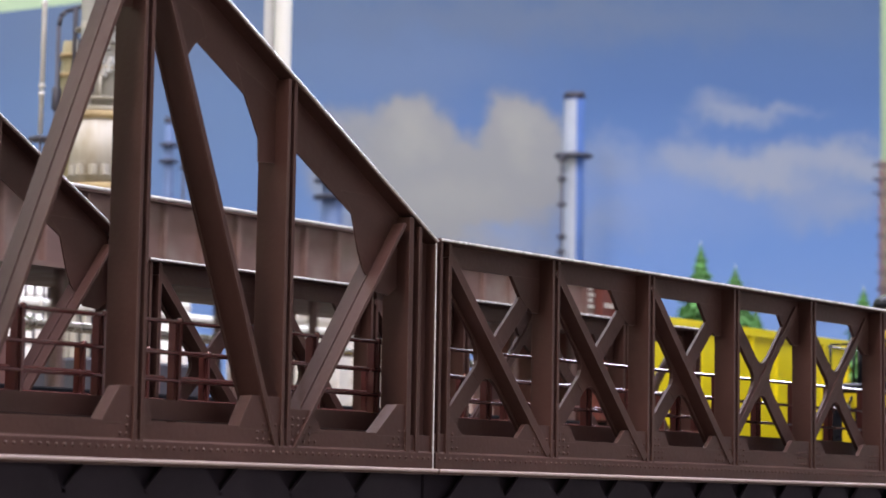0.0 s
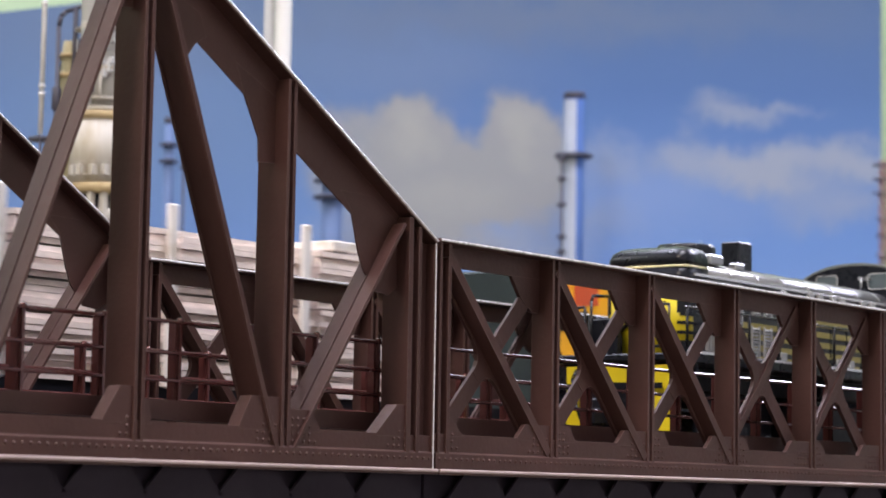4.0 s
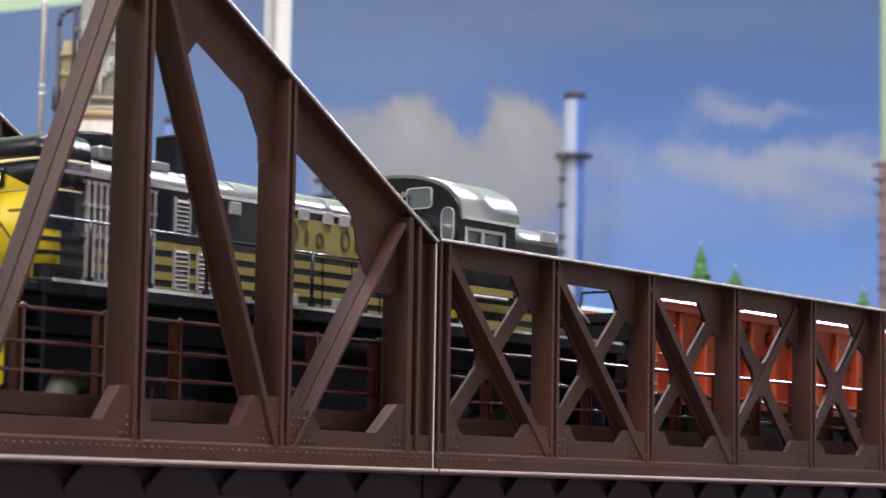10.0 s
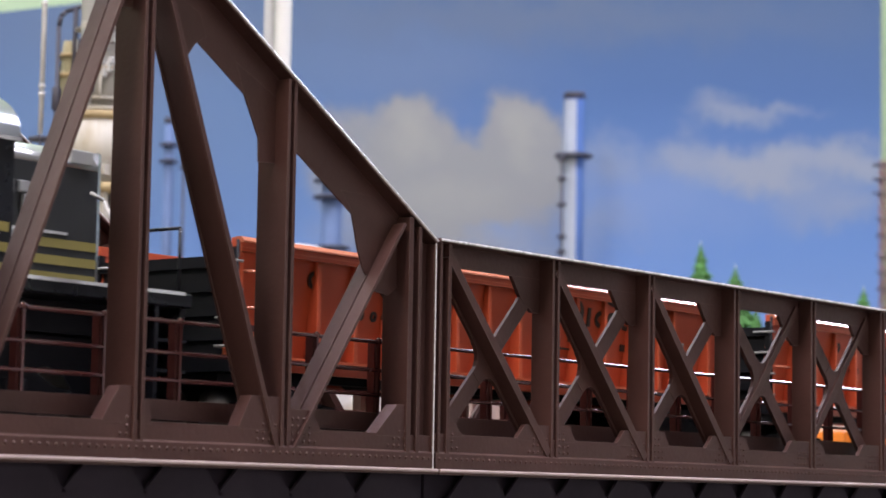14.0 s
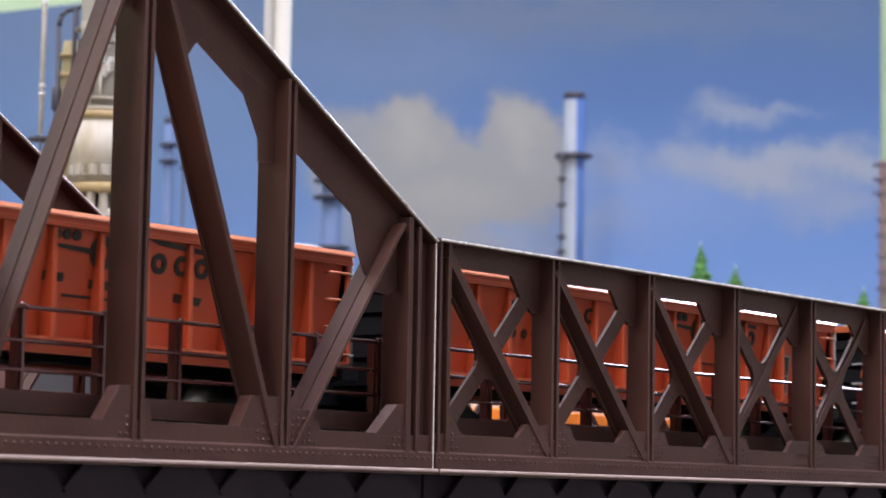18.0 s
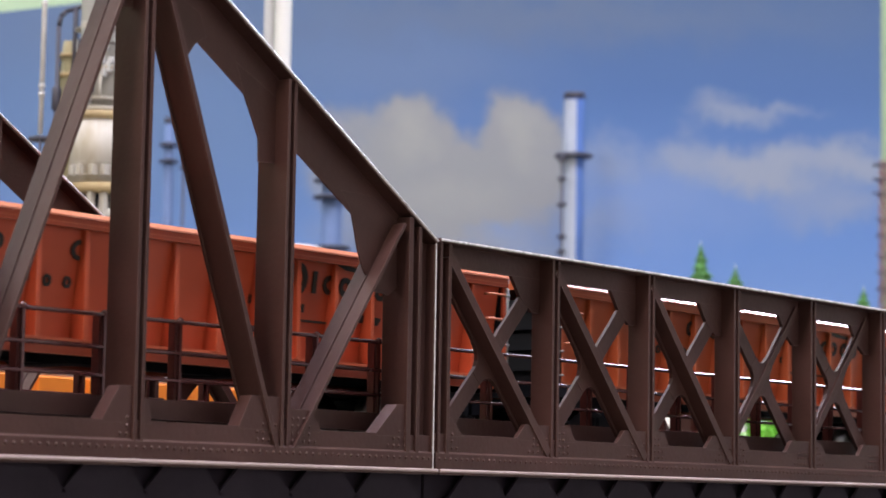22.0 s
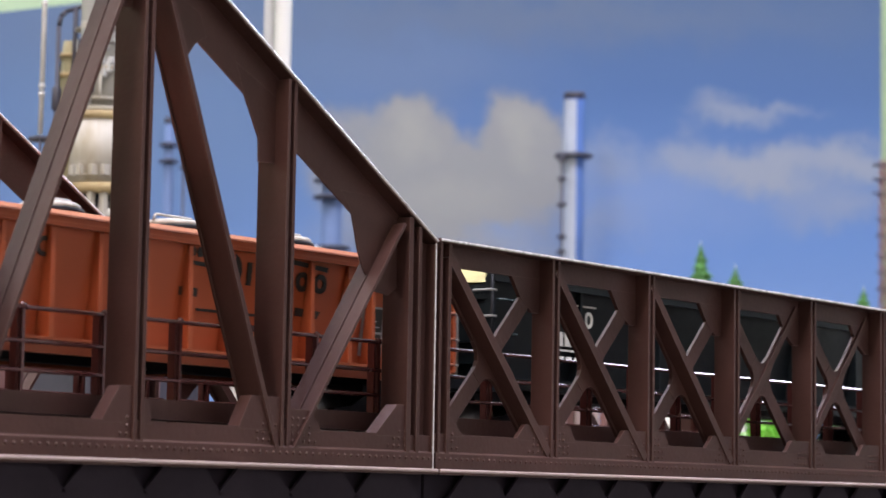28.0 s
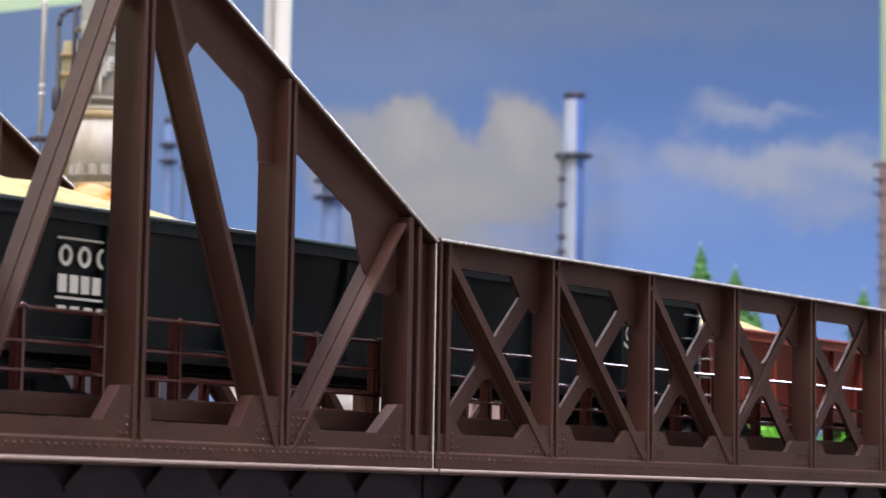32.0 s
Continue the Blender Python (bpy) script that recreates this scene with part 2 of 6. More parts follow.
M = {
    # pale lip colours that hold the highlight along flange edges
    "glint": paint("worn_edge", (0.72, 0.71, 0.74), 0.28, 0.2, vary=0.2, size=0.05, bump=0.02, spec=0.7),
    "glint_low": paint("glint_lower_edge", (0.5, 0.4, 0.4), 0.35, 0.1, vary=0.2, size=0.05, bump=0.02),
    "bridge": paint("bridge_brown", (0.056, 0.0268, 0.0248), 0.46, spec=0.38, sheen=(1.0, 0.76, 0.66), vary=0.26, bump=0.25, size=0.02, grain=0.0009),
    # darker copy of the bridge paint; shade below the deck put into the colour
    "bridge_shade": paint("bridge_underside_shade", (0.026, 0.021, 0.03), 0.7, spec=0.1, vary=0.2),
    "rail_red": paint("railing_redbrown", (0.1, 0.031, 0.031), 0.22, 0.3, spec=0.9, vary=0.2),
    "tie": paint("tie_dark", (0.035, 0.024, 0.018), 0.7),
    "steel": paint("rail_steel", (0.45, 0.42, 0.4), 0.25, 1.0, vary=0.15),
    "black": paint("loco_black", (0.007, 0.008, 0.013), 0.3, spec=0.28, vary=0.2, bump=0.05),
    "yellow": paint("loco_yellow", (0.62, 0.5, 0.012), 0.4, vary=0.08, bump=0.04),
    "yellow_dull": paint("loco_yellow_dull", (0.42, 0.34, 0.025), 0.45, vary=0.1, bump=0.04),
    "stripe": paint("stripe_dull_gold", (0.28, 0.235, 0.07), 0.45, vary=0.12, bump=0.04),
    "silver": paint("roof_silver", (0.4, 0.405, 0.42), 0.3, 0.85, vary=0.06, bump=0.0, spread=0.03),
    "darkmetal": paint("dark_shiny_metal", (0.2, 0.2, 0.22), 0.16, 1.0, vary=0.1, bump=0.0, spread=0.04),
    "chrome": paint("bright_metal_edge", (0.75, 0.75, 0.77), 0.2, 0.7, vary=0.08, bump=0.0, spec=0.8),
    "glass": paint("cab_glass", (0.12, 0.15, 0.17), 0.06, 0.2, vary=0.1, bump=0.0),
    "frame_white": paint("window_frame_white", (0.5, 0.51, 0.52), 0.35, vary=0.05),
    "hoodgrey": paint("hood_dark_grey", (0.026, 0.028, 0.032), 0.38, spec=0.4, vary=0.2, bump=0.05),
    "vent": paint("vent_grey", (0.32, 0.33, 0.34), 0.45, vary=0.15),
    "letter_brown": paint("letter_brown", (0.08, 0.06, 0.02), 0.5, vary=0.1),
    "amber_or": paint("gondola_orange", (0.85, 0.25, 0.03), 0.45, vary=0.12),
    "pinkish": paint("gondola_pinkish", (0.5, 0.38, 0.36), 0.6, vary=0.2),
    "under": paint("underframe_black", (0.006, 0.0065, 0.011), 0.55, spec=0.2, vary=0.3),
    "wheel": paint("wheel_steel", (0.35, 0.34, 0.33), 0.35, 1.0),
    "orange": paint("hopper_orange", (0.5, 0.08, 0.032), 0.42, vary=0.12, bump=0.05, size=0.025, streak=0.35),
    "orange_b": paint("hopper_orange_faded", (0.4, 0.085, 0.03), 0.45, vary=0.15, bump=0.05, size=0.025, streak=0.35),
    "dkgreen": paint("hopper_dark_green", (0.005, 0.009, 0.013), 0.42, spec=0.35, vary=0.2, bump=0.05),
    "redbrown": paint("hopper_red", (0.25, 0.05, 0.035), 0.5, vary=0.15),
    # paler gloss copies of the body paints; glint put into the colour
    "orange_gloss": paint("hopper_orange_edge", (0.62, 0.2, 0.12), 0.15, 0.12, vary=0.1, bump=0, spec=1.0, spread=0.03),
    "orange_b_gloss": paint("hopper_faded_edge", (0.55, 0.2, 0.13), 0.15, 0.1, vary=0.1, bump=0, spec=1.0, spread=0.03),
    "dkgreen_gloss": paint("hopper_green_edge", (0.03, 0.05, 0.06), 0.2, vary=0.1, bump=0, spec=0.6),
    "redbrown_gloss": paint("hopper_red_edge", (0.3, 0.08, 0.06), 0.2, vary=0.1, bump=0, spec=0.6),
    "load": paint("sand_load", (0.45, 0.4, 0.19), 0.9, vary=0.25, size=0.006, bump=0.9, grain=0.0012),
    "ltr_black": paint("lettering_black", (0.02, 0.018, 0.016), 0.5, vary=0.1, bump=0),
    "ltr_white": paint("lettering_white", (0.75, 0.75, 0.72), 0.5, vary=0.1, bump=0),
    "lid": paint("hatch_white", (0.55, 0.53, 0.5), 0.6, vary=0.3, size=0.004, dirt=(0.25, 0.22, 0.2), dirt_amount=0.35),
    "brownfreight": paint("freight_brown", (0.24, 0.15, 0.14), 0.6, vary=0.3, dirt=(0.32, 0.26, 0.24), dirt_amount=0.5),
    "boxred": paint("freight_red", (0.2, 0.055, 0.045), 0.55, vary=0.2),
    "carwhite": paint("tank_white", (0.76, 0.74, 0.74), 0.35, vary=0.1, dirt=(0.45, 0.38, 0.28), dirt_amount=0.3),
    "wrap": paint("lumber_wrap_white", (0.93, 0.89, 0.89), 0.5, vary=0.06),
    "wrap_grey": paint("lumber_wrap_grey", (0.72, 0.68, 0.7), 0.5),
    "logo_red": paint("wrap_mark_red", (0.8, 0.28, 0.27), 0.5),
    "logo_pink": paint("wrap_mark_pink", (0.86, 0.66, 0.66), 0.5),
    "amber": paint("bulkhead_amber", (0.78, 0.4, 0.02), 0.45, vary=0.08),
    "lemon": paint("freight_yellow", (0.85, 0.72, 0.012), 0.35, vary=0.08),
    "lemon_pale": paint("line_pale_yellow", (0.75, 0.7, 0.42), 0.4, vary=0.05),
    "teal": paint("freight_dark_teal", (0.012, 0.022, 0.028), 0.5),
    "wood": paint("lumber_pale_pink", (0.88, 0.77, 0.73), 0.8, vary=0.18, size=0.004, streak=3),
    "silvercar": paint("freight_silver", (0.62, 0.6, 0.63), 0.3, 0.35, vary=0.12, bump=0.05),
    "gtank": paint("tank_blue_grey", (0.24, 0.34, 0.4), 0.2, vary=0.15),
    "tower": paint("tower_cream", (0.5, 0.48, 0.44), 0.55, vary=0.16, size=0.02, dirt=(0.3, 0.24, 0.14), dirt_amount=0.35, streak=0.3),
    "stained": paint("vent_stack_stained", (0.36, 0.36, 0.35), 0.6, vary=0.15, size=0.03, dirt=(0.2, 0.18, 0.12), dirt_amount=0.4, streak=0.25),
    "ochre": paint("column_ochre", (0.34, 0.32, 0.2), 0.7, vary=0.3, size=0.012, dirt=(0.3, 0.22, 0.08), dirt_amount=0.5, streak=0.3),
    "tower_rust": paint("tower_rust", (0.4, 0.31, 0.17), 0.7, vary=0.3, size=0.015),
    "stack": paint("stack_white", (0.76, 0.77, 0.78), 0.45, vary=0.08, size=0.05, dirt=(0.4, 0.36, 0.28), dirt_amount=0.15, streak=0.25),
    "pipe": paint("pipe_white", (0.7, 0.71, 0.72), 0.3, vary=0.1, dirt=(0.3, 0.26, 0.22), dirt_amount=0.2),
    "bluehaze": paint("stack_hazy_blue", (0.09, 0.14, 0.27), 0.7, vary=0.15),
    "blue": paint("stack_blue", (0.06, 0.13, 0.36), 0.6, vary=0.15),
    # pale copy of the chimney blue for its lit side
    "bluelit": paint("stack_lit_side", (0.42, 0.47, 0.58), 0.6, vary=0.12),
    "mastdark": paint("mast_dark", (0.05, 0.05, 0.075), 0.6),
    "mastred": paint("mast_redbrown", (0.2, 0.1, 0.1), 0.6),
    "leaf": paint("fir_green", (0.07, 0.2, 0.05), 0.8, vary=0.5, size=0.006),
    "leaf_tip": paint("fir_light_tip", (0.45, 0.52, 0.5), 0.8),
    "trunk": paint("fir_trunk", (0.1, 0.06, 0.03), 0.9),
    "bush": paint("bush_bright_green", (0.2, 0.55, 0.06), 0.8, vary=0.4, size=0.006),
    "ground": paint("layout_ground", (0.14, 0.12, 0.09), 0.95, vary=0.4, size=0.05, bump=0.8, grain=0.003),
    "ballast": paint("ballast", (0.2, 0.17, 0.15), 0.95, vary=0.4, size=0.004, bump=0.9),
    "wallgreen": paint("room_wall_pale_green", (0.43, 0.57, 0.37), 0.8, vary=0.05, size=0.4),
    "roomgrey": paint("room_wall_white", (0.6, 0.6, 0.58), 0.85, vary=0.06, size=0.5),
    "floorwood": paint("room_floor", (0.25, 0.2, 0.16), 0.6, vary=0.2, size=0.2),
    "lampglow": paint("lamp_diffuser", (1.0, 0.96, 0.9), 0.5, vary=0.0, bump=0, emit=3.0),
    "headlight": paint("headlight_glow", (1.0, 0.74, 0.36), 0.3, vary=0.0, bump=0, emit=5.0),
}


lighter_edges(M["bridge"], (0.17, 0.12, 0.115), 0.00025, 0.5)
lighter_edges(M["orange"], (0.75, 0.24, 0.12), 0.0003, 0.7)
lighter_edges(M["orange_b"], (0.6, 0.2, 0.1), 0.0003, 0.6)


# ---- places along the line of sight, for what stands far behind the bridge ----
_right = Vector((math.sin(_y), -math.cos(_y), 0))
_fwd = Vector((math.cos(_y), math.sin(_y), 0))


def spot(u, d):
    """The plan place u mm to the right of the sight line and d mm ahead of the camera."""
    p = Vector((EYE[0], EYE[1], 0)) + _right * u + _fwd * d
    return p.x, p.y


# ---- the room, the table and the painted sky ----
def room():
    x0, x1, y0, y1, z0, z1 = -4700, 5000, -1500, 2300, -1000, 1620
    t = 60
    for nm, b, mat in (("wall_west", (x0 - t, x0, y0, y1, z0, z1), "roomgrey"), ("wall_east", (x1, x1 + t, y0, y1, z0, z1), "wallgreen"),
                       ("wall_south", (x0 - t, x1 + t, y0 - t, y0, z0, z1), "roomgrey"), ("wall_north", (x0 - t, x1 + t, y1, y1 + t, z0, z1), "wallgreen"),
                       ("floor", (x0 - t, x1 + t, y0 - t, y1 + t, z0 - t, z0), "floorwood"), ("ceiling", (x0 - t, x1 + t, y0 - t, y1 + t, z1, z1 + t), "roomgrey")):
        bm = BM()
        box(bm, *b)
        solid(nm, bm, M[mat], {"wallgreen": "pale green painted wall of the hobby room", "roomgrey": "plain white painted room surface", "floorwood": "brown floor of the hobby room"}[mat], nm.split("_")[0], kind="structure")
    for lx, ly, lz, sx, sy, w, hue in LAMPS:
        lamp = thing("added_lamp", "added flat white ceiling light panel, unseen, switched on", "lamp", (lx * 1000, ly * 1000, z1), "ceiling lamps")
        bm = BM()
        hx, hy = sx * 500 + 12, sy * 500 + 12
        for b in ((-hx, hx, -hy, -hy + 10, -22, 0), (-hx, hx, hy - 10, hy, -22, 0), (-hx, -hx + 10, -hy + 10, hy - 10, -22, 0), (hx - 10, hx, -hy + 10, hy - 10, -22, 0)):
            box(bm, *b)
        part("frame", bm, M["frame_white"], lamp)
        bm = BM()
        box(bm, -hx + 10, hx - 10, -hy + 10, hy - 10, -16, -4)
        part("diffuser", bm, M["lampglow"], lamp)


room()


def sky_print():
    """Sky colours with heaped clouds, as printed on the board; object space in metres, x right and z up."""
    m, nt, b = nodes_of("sky_print")
    n, l = nt.nodes, nt.links
    tc = n.new("ShaderNodeTexCoord")
    sep = n.new("ShaderNodeSeparateXYZ")
    l.new(tc.outputs["Object"], sep.inputs[0])

    def math_node(op, a, c=None):
        k = n.new("ShaderNodeMath")
        k.operation = op
        for i, v in enumerate((a, c)):
            if v is None:
                continue
            if isinstance(v, (int, float)):
                k.inputs[i].default_value = v
            else:
                l.new(v, k.inputs[i])
        return k.outputs[0]

    warp = n.new("ShaderNodeTexNoise")
    warp.inputs["Scale"].default_value, warp.inputs["Detail"].default_value = 24, 8
    warp.inputs["Roughness"].default_value = 0.62
    l.new(tc.outputs["Object"], warp.inputs[0])
    wsep = n.new("ShaderNodeSeparateColor")
    l.new(warp.outputs["Color"], wsep.inputs[0])
    X = math_node("ADD", sep.outputs[0], math_node("MULTIPLY", math_node("SUBTRACT", wsep.outputs[0], 0.5), 0.055))
    Z = math_node("ADD", sep.outputs[2], math_node("MULTIPLY", math_node("SUBTRACT", wsep.outputs[1], 0.5), 0.055))

    def puff(cx, cz, rx, rz, hard):
        dx = math_node("DIVIDE", math_node("SUBTRACT", X, cx), rx)
        dz = math_node("DIVIDE", math_node("SUBTRACT", Z, cz), rz)
        r = math_node("SQRT", math_node("ADD", math_node("MULTIPLY", dx, dx), math_node("MULTIPLY", dz, dz)))
        k = n.new("ShaderNodeMapRange")
        k.interpolation_type = "SMOOTHSTEP"
        k.inputs["From Min"].default_value, k.inputs["From Max"].default_value = 1.0, 1.0 - hard
        l.new(r, k.inputs[0])
        return k.outputs[0]

    grad = n.new("ShaderNodeValToRGB")
    k = n.new("ShaderNodeMapRange")
    k.inputs["From Min"].default_value, k.inputs["From Max"].default_value = 0.08, 0.34
    l.new(sep.outputs[2], k.inputs[0])
    l.new(k.outputs[0], grad.inputs[0])
    e = grad.color_ramp.elements
    e[0].color, e[1].color = SKY[0], SKY[3]
    for pos, c in ((0.3, SKY[1]), (0.68, SKY[2])):
        s = e.new(pos)
        s.color = c
    base = grad.outputs[0]

    def lay(mask, colour, strength):
        nonlocal base
        mix = n.new("ShaderNodeMixRGB")
        l.new(math_node("MULTIPLY", mask, strength), mix.inputs[0])
        l.new(base, mix.inputs[1])
        mix.inputs[2].default_value = colour
        base = mix.outputs[0]

    for cx, cz, rx, rz, hard, colour, strength in CLOUDS:
        lay(puff(cx, cz, rx, rz, hard), colour, strength)
    l.new(base, b.inputs["Base Color"])
    b.inputs["Roughness"].default_value = 0.75
    b.inputs["Specular IOR Level"].default_value = 0.15
    return m


SKY = [(0.191, 0.316, 0.616, 1), (0.129, 0.237, 0.512, 1), (0.0819, 0.154, 0.336, 1), (0.0819, 0.134, 0.248, 1)]
_g, _w, _v, _d = (0.257, 0.273, 0.292, 1), (0.265, 0.308, 0.392, 1), (0.218, 0.3, 0.512, 1), (0.125, 0.166, 0.248, 1)
_h, _b = (0.312, 0.324, 0.32, 1), (0.156, 0.261, 0.528, 1)
# centre x and z, radii, softness, colour, strength
CLOUDS = [
    (-0.2, 0.24, 0.26, 0.16, 1.0, (0.133, 0.205, 0.336, 1), 0.75), (-0.02, 0.27, 0.14, 0.05, 1.0, (0.148, 0.205, 0.32, 1), 0.5),
    (0.12, 0.19, 0.16, 0.05, 1.0, _v, 0.5), (0.05, 0.305, 0.3, 0.03, 1.0, _d, 0.7), (-0.2, 0.29, 0.2, 0.05, 1.0, _d, 0.5),
    (-0.062, 0.212, 0.036, 0.036, 0.5, _g, 0.9), (-0.02, 0.216, 0.036, 0.042, 0.35, _g, 1.0), (0.05, 0.218, 0.034, 0.044, 0.35, _g, 1.0),
    (0.012, 0.192, 0.08, 0.044, 0.4, _g, 1.0), (-0.005, 0.165, 0.1, 0.034, 0.8, _g, 0.9), (-0.02, 0.225, 0.024, 0.026, 0.9, _h, 0.8),
    (0.052, 0.226, 0.022, 0.03, 0.9, _h, 0.8), (0.0, 0.185, 0.06, 0.02, 1.0, _h, 0.5), (0.035, 0.162, 0.03, 0.009, 1.0, _b, 0.5), (0.06, 0.15, 0.06, 0.02, 1.0, _w, 0.6),
    (0.108, 0.212, 0.03, 0.024, 1.0, _w, 0.55), (0.1, 0.17, 0.04, 0.025, 1.0, _w, 0.45),
    (0.2, 0.206, 0.075, 0.022, 0.8, _w, 0.95), (0.26, 0.213, 0.06, 0.02, 0.9, _w, 0.9), (0.15, 0.216, 0.03, 0.022, 0.9, _w, 0.7),
    (0.185, 0.241, 0.05, 0.012, 1.0, _w, 0.7), (0.172, 0.25, 0.03, 0.014, 1.0, _w, 0.45), (0.215, 0.246, 0.04, 0.007, 1.0, _w, 0.5), (0.25, 0.186, 0.06, 0.022, 1.0, _w, 0.6),
]


def backdrop():
    d = 1500
    bm = BM()
    pts = [(-760, -120), (278.5, -120), (278.5, 365), (-80, 329), (-280, 302), (-760, 238)]
    prism(bm, pts, 0, 4, "y")
    ob = solid("backdrop", bm, sky_print(), "printed sky board with heaped clouds behind the layout", "backdrop", kind="structure")
    x, y = spot(0, d)
    ob.matrix_basis = Matrix.Translation((x * MM, y * MM, 0)) @ Matrix.Rotation(_y - math.pi / 2, 4, "Z")
    return ob


backdrop()


def back_wall():
    bm = BM()
    box(bm, -1500, 505, 0, 40, -1000, 1610)
    ob = solid("wall_behind_backdrop", bm, M["wallgreen"], "pale green painted wall behind the sky board", "wall", kind="structure")
    x, y = spot(0, 1512)
    ob.matrix_basis = Matrix.Translation((x * MM, y * MM, 0)) @ Matrix.Rotation(_y - math.pi / 2, 4, "Z")


back_wall()


def terrain():
    bm = BM()
    box(bm, -4500, 4800, -420, 1500, -90, -62)
    solid("layout_table", bm, M["ground"], "brown scenic ground of the layout table", "table", kind="structure")
    for nm, b in (("table_leg", (-4400, -4320)), ("table_leg", (4620, 4700)), ("table_leg", (-60, 20))):
        for yy in (-380, 1400):
            bm = BM()
            cbox(bm, b[0], b[1], yy, yy + 70, -1000, -90, 3)
            solid(nm, bm, M["floorwood"], "square wooden leg under the layout table", "table leg", group="table legs", kind="structure")
    bm = BM()
    prism(bm, [(82, -62), (90, 0.4), (1500, 0.4), (1500, -62)], -4500, 4800, "x")
    solid("ground", bm, M["ground"], "raised brown gravel ground behind the bridge", "ground", kind="structure")
    for a, b in ((-4500, -176), (206, 4800)):
        bm = BM()
        prism(bm, [(-14, -62), (6, 0.2), (70, 0.2), (78, -62)], a, b, "x")
        solid("embankment", bm, M["ballast"], "ballasted embankment carrying the track to the bridge", "embankment", kind="structure")


terrain()


def track(y, x0, x1, tie_lo, tie_hi):
    tr = thing("track", "two-rail model track with dark ties", "track", (0, y, 0), kind="structure")
    for s in (-1, 1):
        bm = BM()
        c = s * 8.25
        box(bm, x0, x1, c - 0.9, c + 0.9, 1.4, 1.8)
        box(bm, x0, x1, c - 0.2, c + 0.2, 1.8, 3.0)
        box(bm, x0, x1, c - 0.45, c + 0.45, 3.0, 3.5)
        part("rail", bm, M["steel"], tr)
    bm = BM()
    x = tie_lo
    while x < tie_hi:
        box(bm, x, x + 2.6, -15, 15, 0.45, 1.4)
        x += 6.6
    tagged(part("ties", bm, M["tie"], tr), kind="stuff")
    return tr


YC, YB = 36.5, 106.0
track(YC, -4450, 4750, -900, 1700)
track(YB, -4450, 4750, -900, 1700)
track(152.0, -4450, 4750, -900, 1700)

# ---- the truss bridge ----
P = 31.7
FAR = 67.0


def rivets(bm, pts, y, r=0.28):
    for x, z in pts:
        c = vert(bm, x, y - r * 0.7, z)
        ring = [vert(bm, x + r * math.cos(a), y, z + r * math.sin(a)) for a in (0.5, 1.55, 2.6, 3.64, 4.7, 5.74)]
        for i in range(6):
            quad(bm, [c, ring[i], ring[(i + 1) % 6]])


def section(p, q, prof):
    """A member from p to q in the plane of x and z with a cross-section of (offset in that plane, y)."""
    bm = BM()
    dx, dz = q[0] - p[0], q[1] - p[1]
    n = math.hypot(dx, dz)
    ox, oz = -dz / n, dx / n
    a = [vert(bm, p[0] + ox * o, y, p[1] + oz * o) for o, y in prof]
    b = [vert(bm, q[0] + ox * o, y, q[1] + oz * o) for o, y in prof]
    quad(bm, a)
    quad(bm, b[::-1])
    for i in range(len(prof)):
        j = (i + 1) % len(prof)
        quad(bm, [a[i], b[i], b[j], a[j]])
    return bm


def h_post(x, z0, z1, y, w=2.1, d=6.0):
    """An upright whose front and back each have a groove between two edge bars."""
    h, e = w / 2, 0.62
    prof = [(-h, y), (-h + e, y), (-h + e, y + 1.0), (h - e, y + 1.0), (h - e, y), (h, y), (h, y + d), (h - e, y + d), (h - e, y + d - 1.0), (-h + e, y + d - 1.0), (-h + e, y + d), (-h, y + d)]
    return section((x, z0), (x, z1), prof)


def twin_bar(p, q, y0, y1, side, t=0.55):
    """Two angles laid back to back: a thin broad face with a slot along its middle, the joined legs behind."""
    m, g, k = y0 + (y1 - y0) * 0.47, 0.17, side
    prof = [(0, y0), (0, m - g), (-1.2, m - g), (-1.2, m + g), (0, m + g), (0, y1), (-t, y1), (-t, m + g + 0.5), (-1.6, m + g + 0.5), (-1.6, m - g - 0.5), (-t, m - g - 0.5), (-t, y0)]
    return section(p, q, [(o * k + k * t / 2, y) for o, y in prof])


def web_bar(p, q, w, y0, y1):
    """A thin slanting plate with a narrow lip along its front and back."""
    h, l, e = w / 2, w / 2 + 0.22, 0.4
    prof = [(-l, y0), (l, y0), (l, y0 + e), (h, y0 + e), (h, y1 - e), (l, y1 - e), (l, y1), (-l, y1), (-l, y1 - e), (-h, y1 - e), (-h, y0 + e), (-l, y0 + e)]
    return section(p, q, prof)


def glint_lip(parent, pts, r=0.3, mat="glint"):
    """A flange's bright edge, its highlight painted as a pale bar."""
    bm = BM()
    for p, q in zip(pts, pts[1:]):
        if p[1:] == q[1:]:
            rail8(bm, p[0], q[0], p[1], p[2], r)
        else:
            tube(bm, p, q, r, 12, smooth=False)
    part("worn_edge", bm, M[mat], parent, "pale flange edge with its highlight painted in")


